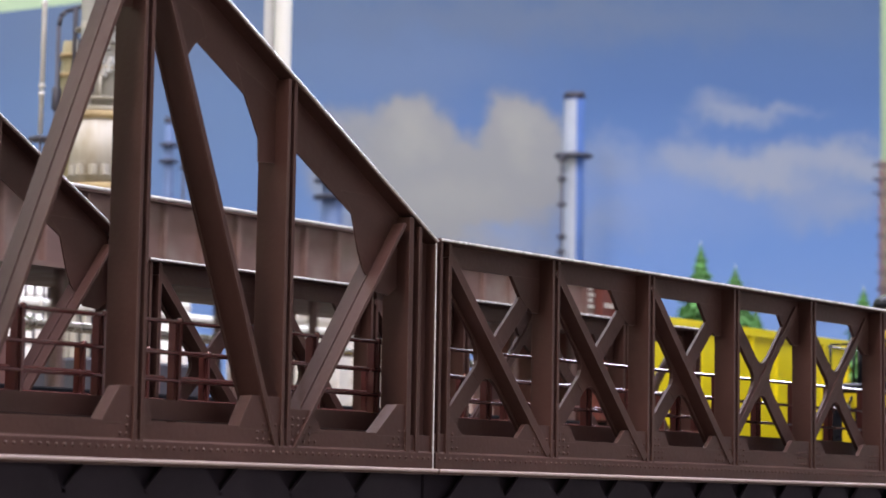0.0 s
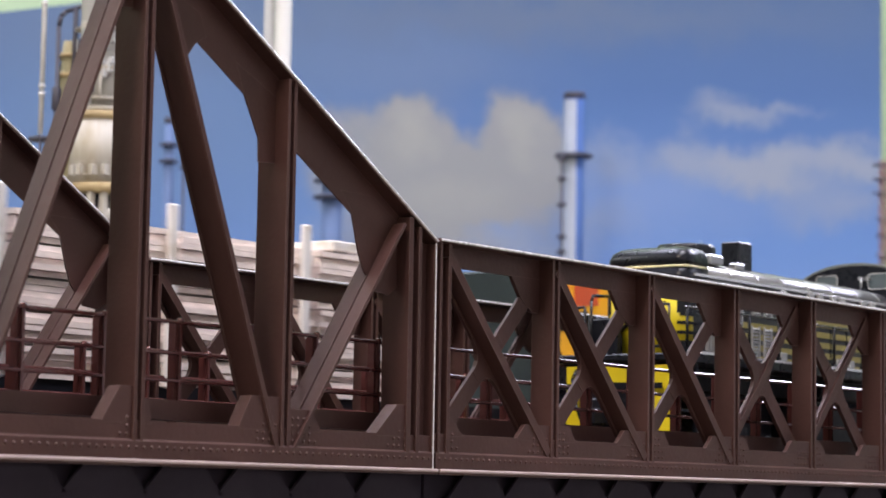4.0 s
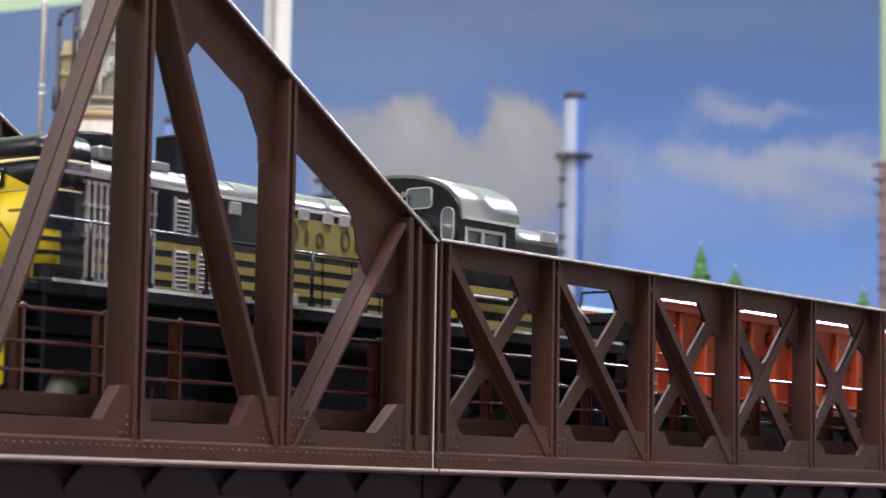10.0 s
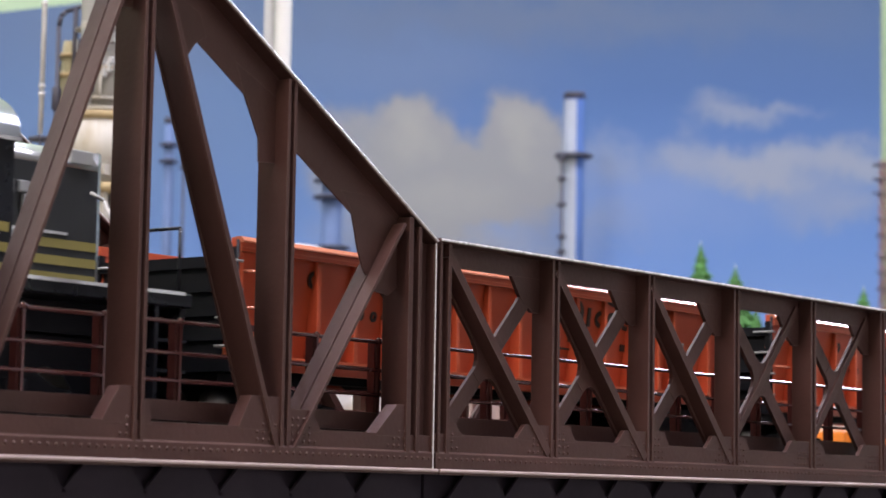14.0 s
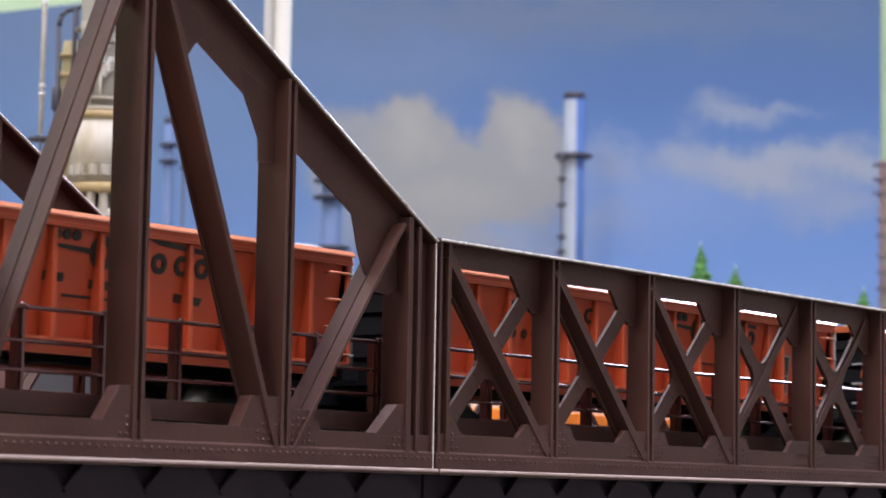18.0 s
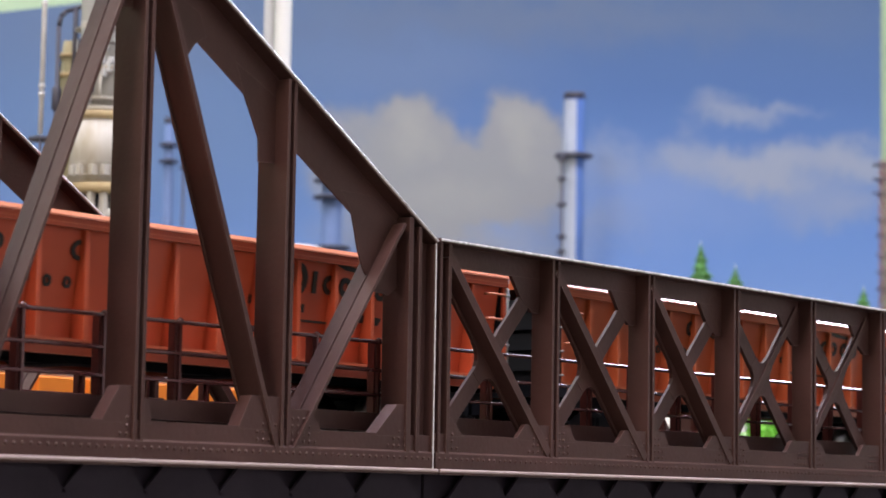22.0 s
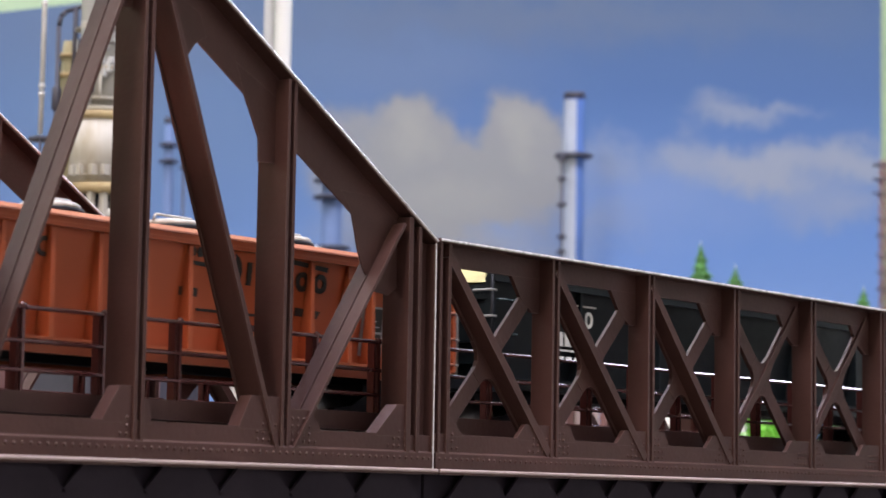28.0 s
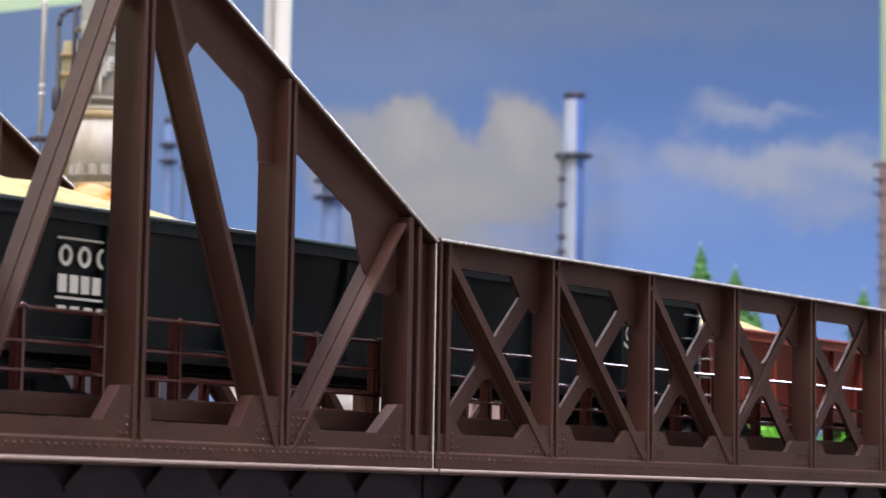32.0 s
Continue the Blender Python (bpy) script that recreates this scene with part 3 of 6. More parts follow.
def bottom_chord(parent, x0, x1, y, posts, top, thick=1.5):
    """posts: (x, left gusset, right gusset), a gusset as (reach at its head, reach at its foot, height)."""
    bm = BM()
    prism(bm, [(y - 0.35, 0.1), (y + 6.0, 0.1), (y + 6.0, top), (y + 5.4, top), (y + 5.4, 1.6), (y + 0.6, 1.6), (y + 0.6, top), (y, top), (y, 3.0), (y - 0.15, 2.95), (y - 0.45, 2.7), (y - 0.45, 0.1)], x0, x1, "x")
    part("bottom_chord", bm, M["bridge"], parent)
    bm = BM()
    box(bm, x0, x1, y - 1.3, y + 7.2, -0.75, 0.1)
    part("bottom_flange", bm, M["bridge"], parent)
    glint_lip(parent, [(x0, y - 1.25, -0.12), (x1, y - 1.25, -0.12)], 0.3, "glint_low")
    bm = BM()
    n = int((x1 - x0) / 1.55)
    rivets(bm, [(x0 + 1 + i * 1.55, 1.85) for i in range(n)], y - 0.45, 0.34)
    for p, lg, rg in posts:
        rivets(bm, [(p + 2.0 + i * 1.35, 3.7 + j * 1.15) for i in range(6) for j in range(4) if i * 1.35 + j * 0.75 < rg[1] - 3.0], y - 0.05, 0.34)
        rivets(bm, [(p - 2.0 - i * 1.35, 3.7 + j * 1.15) for i in range(5) for j in range(3) if i * 1.35 + j * 0.9 < lg[1] - 5.0], y - 0.05, 0.34)
    tagged(part("rivets", bm, M["bridge"], parent), kind="stuff")
    for p, lg, rg in posts:
        for sgn, (head, foot, high) in ((-1, lg), (1, rg)):
            bm = BM()
            pts = [(p + sgn * 0.9, top - 0.4), (p + sgn * foot, top - 0.4), (p + sgn * foot, top), (p + sgn * head, top + high), (p + sgn * 0.9, top + high)]
            prism(bm, pts, y - 0.05, y + thick)
            part("foot_gusset", bm, M["bridge"], parent)


def through_truss(parent, y):
    span, hip = 171.3, 79.3
    posts = [-37.4, -69.2, -102.1, -133.9]

    def top_at(x):
        return min(hip, 38 + 0.592 * min(-x, span + x))

    end_l, end_r, none = (3.9, 9.2, 4.8), (6.3, 8.9, 3.0), (1.0, 1.1, 0.1)
    feet = [(-37.4, (7.5, 10.2, 4.7), end_r), (-69.2, (3.5, 6.9, 4.9), (1.9, 3.0, 3.2)), (-102.1, (1.9, 3.0, 3.2), (3.5, 6.9, 4.9)), (-133.9, end_r, (7.5, 10.2, 4.7)), (-5.6, end_l, none), (-165.7, none, end_l)]
    bottom_chord(parent, -span, -0.1, y, feet, 5.6, 2.3)
    line = [(0, 38), (-69.8, hip), (-101.5, hip), (-span, 38)]
    w0, w1 = y + 2.2, y + 2.5
    for a, b in zip(line, line[1:]):
        bm = BM()
        dx, dz = b[0] - a[0], b[1] - a[1]
        n = math.hypot(dx, dz)
        o = (dz / n, -dx / n)
        s = -1 if o[1] > 0 else 1
        o = (o[0] * s, o[1] * s)
        beam(bm, (a[0] + o[0] * 4.1, a[1] + o[1] * 4.1), (b[0] + o[0] * 4.1, b[1] + o[1] * 4.1), 7.0, w0, w1)
        part("top_chord", bm, M["bridge"], parent)
        bm = BM()
        beam(bm, (a[0] + o[0] * 0.3, a[1] + o[1] * 0.3), (b[0] + o[0] * 0.3, b[1] + o[1] * 0.3), 0.6, y - 0.6, y + 5.8)
        part("top_flange", bm, M["bridge"], parent)
        glint_lip(parent, [(a[0], y - 0.55, a[1] - 0.12), (b[0], y - 0.55, b[1] - 0.06)], 0.22)
    for x in posts:
        part("post", h_post(x, 0.15, top_at(x) - 0.65, y - 0.42), M["bridge"], parent)
        s = 1 if x > -85 else -1
        t = top_at(x)
        bm = BM()
        prism(bm, [(x - s * 10.5, t + 0.8), (x - s * 8.7, t - 3.3), (x - s * 4.85, t - 10.2), (x - s * 4.7, t - 13.9), (x - s * 0.5, t - 13.6), (x + s * 0.6, t - 8), (x + s * 3, t - 5)], w0 - 0.02, w1 + 0.02)
        part("head_gusset", bm, M["bridge"], parent)
    for s, o in ((1, 0.0), (-1, -span)):
        for a, b in ((-0.7, -0.05), (-4.9, -4.15), (-7.5, -6.4)):
            lo, hi = sorted((o + s * a, o + s * b))
            bm = BM()
            box(bm, lo, hi, y - 0.42, y + 5.0, 0.15, 37.4 - 0.592 * b)
            part("end_post", bm, M["bridge"], parent)
        lo, hi = sorted((o - s * 6.8, o - s * 0.2))
        bm = BM()
        box(bm, lo, hi, y + 1.3, y + 4.4, 1.7, 37.5)
        part("end_web", bm, M["bridge"], parent)
        glint_lip(parent, [(o - s * 0.25, y - 0.4, 0.2), (o - s * 0.25, y - 0.4, 38)], 0.15)
        bm = BM()
        prism(bm, [(o - s * 22.5, 44.2), (o - s * 19.5, 41.2), (o - s * 17.7, 35.2), (o - s * 16.4, 32.2), (o - s * 13.2, 28.6), (o - s * 9.6, 28.2), (o - s * 6.9, 30), (o - s * 6.9, 40), (o - s * 14, 44)], w0 - 0.03, w1 + 0.03)
        part("corner_gusset", bm, M["bridge"], parent)
        bm = BM()
        prism(bm, [(o - s * 54.6, 63.6), (o - s * 57.0, 62.2), (o - s * 58.5, 60.2), (o - s * 61, 59), (o - s * 64, 70), (o - s * 56, 67)], w0 - 0.04, w1 + 0.04)
        part("hip_gusset", bm, M["bridge"], parent)
        bm = twin_bar((o - s * 8.7, 39.9), (o - s * 35.2, 2.6), y - 0.5, y + 5.0, -s)
        part("diagonal", bm, M["bridge"], parent)
        bm = web_bar((o - s * 68.6, 77), (o - s * 39.1, 2.2), 0.4, y - 0.5, y + 5.0)
        part("diagonal", bm, M["bridge"], parent)
    part("diagonal", twin_bar((-70.3, 77), (-100.3, 3.0), y - 0.5, y + 5.0, -1), M["bridge"], parent)


def crossing_plate(c, d1, d2, h, reach, y0, y1):
    """A plate where two bars cross, its four notches rounded out."""
    pts = []
    for a, b in ((d1, d2), (d2, -d1), (-d1, -d2), (-d2, d1)):
        na, nb = b - a * b.dot(a), a - b * a.dot(b)
        na.normalize()
        nb.normalize()
        p0, p2 = c + a * reach + na * h, c + b * reach + nb * h
        k = (h / na.dot(b)) if abs(na.dot(b)) > 1e-6 else 0
        p1 = c + (a + b) * k
        for i in range(6):
            t = i / 5
            pts.append(p0 * (1 - t) ** 2 + p1 * 2 * t * (1 - t) + p2 * t * t)
    bm = BM()
    prism(bm, [(p.x, p.y) for p in pts], y0, y1)
    return bm


def pony_truss(parent, y):
    a0, a1, pitch = 0.5, 197.1, 31.8
    posts = [3.4 + pitch * k for k in range(1, 6)]
    left, wide, slim = (8.6, 11.0, 2.4), (5.2, 7.0, 2.5), (3.5, 6.0, 2.3)
    feet = [(3.4, (0.4, 0.5, 0.1), (1.6, 4.9, 2.8))] + [(x, left, wide if k < 2 else slim) for k, x in enumerate(posts)] + [(194.2, (1.6, 4.9, 2.8), (0.4, 0.5, 0.1))]
    bottom_chord(parent, a0, a1, y, feet, 6.0, 0.8)
    w0, w1 = y + 2.5, y + 3.2
    bm = BM()
    box(bm, a0, a1, w0, w1, 34.4, 37.9)
    part("top_chord", bm, M["bridge"], parent)
    bm = BM()
    box(bm, a0, a1, y - 0.9, y + 5.6, 37.9, 38.5)
    part("top_flange", bm, M["bridge"], parent)
    glint_lip(parent, [(a0, y - 0.85, 38.22), (a1, y - 0.85, 38.23)], 0.24)
    allp = [3.4] + posts + [194.2]
    for x in posts:
        part("post", h_post(x, 0.15, 37.85, y - 0.42, 2.3, 4.5), M["bridge"], parent)
    for s, o in ((1, a0), (-1, a1)):
        for a, b in ((0.5, 1.1), (2.85, 3.6)):
            lo, hi = sorted((o + s * a, o + s * b))
            bm = BM()
            box(bm, lo, hi, y - 0.42, y + 4.5, 0.15, 37.85)
            part("end_post", bm, M["bridge"], parent)
        lo, hi = sorted((o + s * 0.3, o + s * 3.4))
        bm = BM()
        box(bm, lo, hi, y + 1.3, y + 4.2, 1.7, 37.8)
        part("end_web", bm, M["bridge"], parent)
    for k in range(6):
        l, r = allp[k], allp[k + 1]
        if k < 3:
            p, q = (l + 0.3, 36), (r - 1.5, 3.4)
            rp, rq = (r - 1.6, 34.2), (l + 1.2, 5.0)
        else:
            p, q = (r - 2.6, 36), (l - 0.8, 3.4)
            rp, rq = (l + 1.6, 34.2), (r - 1.2, 5.0)
        # a ribbed bar in front, a broad flat bar behind it and a rounded plate where they cross
        f0 = y - 0.3 if k < 3 else y + 2.1
        part("diagonal", section(p, q, [(-0.8, f0), (0.8, f0), (0.8, w0 + 0.2), (-0.8, w0 + 0.2)]), M["bridge"], parent)
        part("diagonal", section(rp, rq, [(-1.55, w0 + 0.05), (1.55, w0 + 0.05), (1.55, w1 - 0.03), (0.45, w1 - 0.03), (0.45, w1 + 1.0), (-0.45, w1 + 1.0), (-0.45, w1 - 0.03), (-1.55, w1 - 0.03)]), M["bridge"], parent)
        part("diagonal_plate", section(p, q, [(-1.3, w0 + 0.02), (1.3, w0 + 0.02), (1.3, w1 - 0.01), (-1.3, w1 - 0.01)]), M["bridge"], parent)
        d1 = Vector((q[0] - p[0], q[1] - p[1])).normalized()
        d2 = Vector((rq[0] - rp[0], rq[1] - rp[1])).normalized()
        e = Vector((rp[0] - p[0], rp[1] - p[1]))
        t = (e.x * d2.y - e.y * d2.x) / (d1.x * d2.y - d1.y * d2.x)
        c = Vector(p) + d1 * t
        part("crossing_plate", crossing_plate(c, d1, d2, 1.4, 5.0, w0 - 0.06, w1 + 0.05), M["bridge"], parent)
        for shape in ([(r - 9.8, 34.5), (r - 6.6, 30.4), (r - 3.4, 28.4), (r - 0.9, 28.4), (r - 0.9, 34.5)], [(l + 0.9, 34.5), (l + 0.9, 28.8), (l + 3.0, 30.2), (l + 6.6, 34.5)]):
            bm = BM()
            prism(bm, shape, w0 - 0.02, w1 + 0.02)
            part("head_gusset", bm, M["bridge"], parent)


def railing(parent, y, x0, x1, first, mat):
    for z in (21.0, 16.3, 12.2):
        bm = BM()
        rail8(bm, x0, x1, y, z, 0.34)
        part("handrail", bm, M[mat], parent, "thin glossy red-brown rail")
    bm = BM()
    box(bm, x0, x1, y - 1.2, y + 1.8, 6.2, 9.2)
    part("kerb_beam", bm, M["bridge"], parent)
    x = first
    proto = None
    while x < x1:
        if x > x0 + 0.8:
            if proto is None:
                bm = BM()
                box(bm, -0.7, 0.7, 0.3, 1.7, 9.2, 20.8)
                box(bm, -0.25, 0.25, -0.3, 0.3, 9.2, 20.9)
                lathe(bm, [(0.1, 20.6), (0.55, 20.9), (0.55, 21.5), (0.1, 21.75)], (0, 0, 0), "z", 8)
                proto = part("railing_post", bm, M[mat], parent, "", (x, y, 0))
            else:
                again("railing_post", proto, parent, (x, y, 0))
        x += 15.9


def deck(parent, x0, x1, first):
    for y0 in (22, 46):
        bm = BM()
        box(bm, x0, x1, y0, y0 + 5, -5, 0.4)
        part("stringer", bm, M["bridge_shade"], parent)
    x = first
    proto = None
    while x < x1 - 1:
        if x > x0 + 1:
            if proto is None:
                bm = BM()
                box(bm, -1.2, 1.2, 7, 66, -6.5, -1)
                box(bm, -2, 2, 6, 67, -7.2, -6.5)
                proto = part("floor_beam", bm, M["bridge_shade"], parent, "", (x, 0, 0))
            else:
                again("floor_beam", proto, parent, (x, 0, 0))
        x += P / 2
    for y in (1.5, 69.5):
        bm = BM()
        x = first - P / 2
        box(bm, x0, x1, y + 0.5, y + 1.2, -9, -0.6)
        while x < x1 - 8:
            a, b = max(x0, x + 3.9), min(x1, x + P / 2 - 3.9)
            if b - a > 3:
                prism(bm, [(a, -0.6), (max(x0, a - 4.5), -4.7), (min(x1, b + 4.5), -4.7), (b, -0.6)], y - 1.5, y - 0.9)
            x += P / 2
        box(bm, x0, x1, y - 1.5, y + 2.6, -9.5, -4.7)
        part("lower_girder", bm, M["bridge_shade"], parent)


def bridge():
    left = thing("truss_bridge", "brown riveted steel through-truss railway bridge span", "bridge", group="bridge spans")
    for y in (0.0, FAR):
        through_truss(left, y)
    railing(left, 8.0, -171, -0.6, -163.7, "rail_red")
    railing(left, 61.0, -171, -0.6, -163.7, "rail_red")
    deck(left, -171.3, -0.2, -162.2)
    right = thing("pony_truss_bridge", "brown low lattice truss railway bridge span", "bridge", group="bridge spans")
    for y in (0.0, FAR):
        pony_truss(right, y)
    railing(right, 8.0, 1.2, 196, 11.2, "rail_red")
    railing(right, 61.0, 1.8, 196, 11.2, "rail_red")
    deck(right, 0.6, 197.0, 5.3)
    for x in (-171.3, -3.5, 194):
        pr = thing("bridge_pier", "grey concrete pier under the bridge bearings", "pier", (x, 0, 0), "bridge piers")
        bm = BM()
        cbox(bm, -4, 9, -2, 75, -62, -11, 1.0)
        part("shaft", bm, M["ballast"], pr)
        bm = BM()
        cbox(bm, -6, 11, -4, 77, -11, -9.5, 0.4)
        part("cap", bm, M["ballast"], pr)


bridge()


# ---- rolling stock; each car stands on the rail top with its middle at its own origin ----
def bogie(car, x, half=9.2, side="under"):
    bg = part("bogie", BM(), M[side], car, "", (x, 0, 0))
    bm = BM()
    for s in (-1, 1):
        y = s * 12.2
        prism(bm, [(-13, 5.2), (-12.6, 7.0), (-8, 7.6), (-4, 9.6), (4, 9.6), (8, 7.6), (12.6, 7.0), (13, 5.2), (7, 4.4), (4, 2.8), (-4, 2.8), (-7, 4.4)], y - 0.8, y + 0.8)
        for xx in (-half, half):
            lathe(bm, [(1.5, -0.9), (1.5, 0.9)], (xx, y + s * 0.9, 5.4), "y", 10)
        for k in (-1.6, 0, 1.6):
            tube(bm, (k, y + s * 0.9, 4), (k, y + s * 0.9, 8.4), 0.6, 6)
    box(bm, -3, 3, -12, 12, 5.5, 9.6)
    part("side_frame", bm, M[side], bg)
    for xx in (-half, half):
        bm = BM()
        for s in (-1, 1):
            lathe(bm, [(1.0, s * 7.1 - 1), (5.4, s * 7.1 - 1), (5.4, s * 7.1 + 1.0), (4.2, s * 7.1 + 1.1), (4.0, s * 7.1 + 0.6), (1.0, s * 7.1 + 0.7)], (0, 0, 0), "y", 18)
        tube(bm, (0, -11.5, 0), (0, 11.5, 0), 1.0, 8)
        part("wheelset", bm, M["wheel"], bg, "steel wheels", (xx, 0, 5.4))


def coupler(car, x, s):
    bm = BM()
    box(bm, *sorted((x, x + s * 7)), -1.2, 1.2, 8.2, 10.6)
    cbox(bm, *sorted((x + s * 6, x + s * 9.5)), -2.0, 1.6, 7.6, 11.2, 0.4)
    part("coupler", bm, M["under"], car)


def hopper(name, label, length, body_mat, top=33.6, ribs=9, sill=12.9, load=None, lids=False, half=17.0, end_mat=None):
    car = thing(name, label, "hopper car", group="freight cars of the front train")
    L = length / 2 - 5
    # a black end_mat puts the shade of the car end into its colour
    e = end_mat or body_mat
    for s in (-1, 1):
        # the side sheet is sunk between the ribs
        bm = BM()
        lean = [(s * (half - 1.0), top - 1.0), (s * (half - 1.7), top - 1.0), (s * (half - 3.9), sill + 1.6), (s * (half - 3.2), sill + 1.6)]
        prism(bm, lean, -L + 0.5, L - 0.5, "x")
        part("side_sheet", bm, M[body_mat], car)
        bm = BM()
        box(bm, -L, L, *sorted((s * (half - 2.0), s * (half + 0.1))), top - 1.6, top)
        box(bm, -L, L, *sorted((s * (half - 0.6), s * (half + 0.25))), top - 2.3, top - 1.6)
        part("top_rail", bm, M[body_mat], car)
        bm = BM()
        # flat bevel added at the angle that mirrors a lamp
        if body_mat.startswith("orange"):
            prism(bm, [(s * y, z) for y, z in ((half + 0.75, top - 0.55), (half, top + 0.15), (half - 1.2, top + 0.15), (half - 1.2, top - 0.3), (half + 0.05, top - 0.85), (half + 0.75, top - 0.85))], -L, L, "x")
        else:
            tube(bm, (-L, s * (half + 0.02), top - 0.22), (L, s * (half + 0.02), top - 0.22), 0.48, 16)
        part("rail_bead", bm, M[body_mat + "_gloss"], car, "glossy rounded top edge, its glint put into a paler colour")
        bm = BM()
        box(bm, -L, L, *sorted((s * (half - 2.6), s * (half - 1.3))), sill - 0.6, sill + 1.4)
        box(bm, -L, L, *sorted((s * (half - 2.6), s * (half - 0.4))), sill + 1.4, sill + 1.8)
        part("side_sill", bm, M[body_mat], car)
        bm = BM()
        box(bm, *sorted((s * L, s * (L - 1.2))), -half + 2.1, half - 2.1, top - 4.4, top - 2.8)
        part("end_rail", bm, M[e], car)
    proto = None
    for k in range(ribs):
        x = -L + 0.6 + (2 * L - 1.2) * k / (ribs - 1)
        if ribs == 17 and k == 14:
            x -= 3.6
        for s in (-1, 1):
            if proto is None:
                bm = BM()
                prism(bm, [(-0.1, top - 1.7), (0.55, top - 2.6), (0.75, sill + 1.8), (-2.7, sill + 1.8)], -0.42, 0.42, "x")
                proto = part("rib", bm, M[body_mat], car, "", (x, s * (half - 0.8), 0))
                proto.matrix_basis = Matrix.Translation((x * MM, s * (half - 0.8) * MM, 0)) @ Matrix.Rotation(0 if s > 0 else math.pi, 4, "Z")
            else:
                again("rib", proto, car, Matrix.Translation((x * MM, s * (half - 0.8) * MM, 0)) @ Matrix.Rotation(0 if s > 0 else math.pi, 4, "Z"))
    # slope sheets and end frames
    bm = BM()
    prism(bm, [(-half + 1.5, sill + 1.8), (-half + 1.5, sill + 0.9), (half - 1.5, sill + 0.9), (half - 1.5, sill + 1.8)], -L + 1, L - 1, "x")
    for k in (-1, 1):
        x = k * 20.0
        prism(bm, [(x - 7, sill + 1), (x - 3, sill - 1.2), (x + 3, sill - 1.2), (x + 7, sill + 1)], -7, 7)
    box(bm, -L + 2, L - 2, -1.6, 1.6, sill - 1.0, sill + 1)
    part("hopper_bottom", bm, M["under"], car, "dark discharge hoppers")
    for s in (-1, 1):
        bm = BM()
        x = s * (L - 0.6)
        box(bm, *sorted((x, x - s * 0.8)), -half + 1.2, half - 1.2, sill + 0.9, top - 3.0)
        for z in (sill + 4, sill + 8, sill + 12, sill + 16):
            if z < top - 4.5:
                box(bm, *sorted((x, x + s * 0.9)), -half + 1, half - 1, z, z + 1.1)
        for y in (-half + 0.8, half - 2):
            box(bm, *sorted((x - s * 0.6, x + s * 0.8)), y, y + 1.2, sill - 1, top - 1.5)
        box(bm, *sorted((x - s * 1.5, x + s * 2.5)), -half, half, sill - 1.2, sill + 1)
        part("end_frame", bm, M[e], car, "cross-ribbed end with shade put into its dark colour" if end_mat else "")
        for k in range(4):
            z = sill + 3 + k * (top - sill - 5) / 3.4
            for y in (-half + 0.3, half - 4.5):
                bm = BM()
                wire(bm, [(x - s * 0.3, y - 0.1, z), (x + s * 1.3, y - 0.1, z), (x + s * 1.3, y + 4.2, z), (x - s * 0.3, y + 4.2, z)], 0.24, 6)
                part("grab_iron", bm, M["vent"], car, "grey end grab iron")
        xa = x - s * 1.0
        for k in (range(4) if s > 0 else (1.35, 2.65)):
            z = sill + 3 + k * (top - sill - 5) / 3.4
            for yy in (-1, 1):
                bm = BM()
                wire(bm, [(xa, yy * (half - 0.8), z), (xa, yy * (half + 0.7), z), (xa - s * 4.6, yy * (half + 0.7), z), (xa - s * 4.6, yy * (half - 0.8), z)], 0.26, 6)
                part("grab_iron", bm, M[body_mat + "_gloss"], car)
        for yy in (-1, 1):
            bm = BM()
            tube(bm, (x + s * 0.9, yy * (half - 0.3), sill), (x + s * 0.9, yy * (half - 0.3), top - 0.4), 0.3, 6)
            # corner highlight put into a pale edge, at the right end only
            part("corner_edge", bm, M["vent" if s > 0 else "under"], car, "pale corner edge with its highlight painted in" if s > 0 else "dark corner edge")
        bm = BM()
        lathe(bm, [(0.3, 0), (2.3, 0.15), (2.3, 0.5), (0.3, 0.6)], (x + s * 1.6, 6, top - 8), "x", 14)
        part("brake_wheel", bm, M["under"], car)
        coupler(car, s * (L + 0.5), s)
        bogie(car, s * (L - 17))
        bm = BM()
        box(bm, *sorted((s * (L - 22), s * (L + 0.4))), -half + 4, half - 4, 9.7, 11.4)
        part("end_sill", bm, M["under"], car)
    if load:
        heap(car, L, half, top, load)
    if lids:
        bm = BM()
        prism(bm, [(-half + 2.0, top - 0.6), (-half + 3.4, top + 0.5), (0, top + 1.5), (half - 3.4, top + 0.5), (half - 2.0, top - 0.6)], -L + 1, L - 1, "x")
        part("roof", bm, M[body_mat], car, "faded orange roof sheet")
        proto = None
        for k in range(6):
            x = -L + 12 + (2 * L - 24) * k / 5
            for y in (-9.0, 9.0):
                if proto is None:
                    bm = BM()
                    lathe(bm, [(4.8, 0.3), (4.8, 0.9), (4.2, 1.3), (2.2, 1.6), (0.4, 1.7)], (0, 0, 0), "z", 18)
                    wire(bm, [(-4.6, 0, 1.0), (-4.2, 0, 2.1), (4.2, 0, 2.1), (4.6, 0, 1.0)], 0.22, 5)
                    proto = part("hatch", bm, M["lid"], car, "round white loading hatch", (x, y, top + 0.9))
                    bm = BM()
                    lathe(bm, [(5.3, -0.4), (5.3, 0.35), (4.7, 0.4)], (0, 0, 0), "z", 18)
                    ring = part("hatch_rim", bm, M["under"], car, "dark rim under the hatch", (x, y, top + 0.9))
                else:
                    again("hatch", proto, car, (x, y, top + 0.9))
                    again("hatch_rim", ring, car, (x, y, top + 0.9), "dark rim under the hatch")
    return car


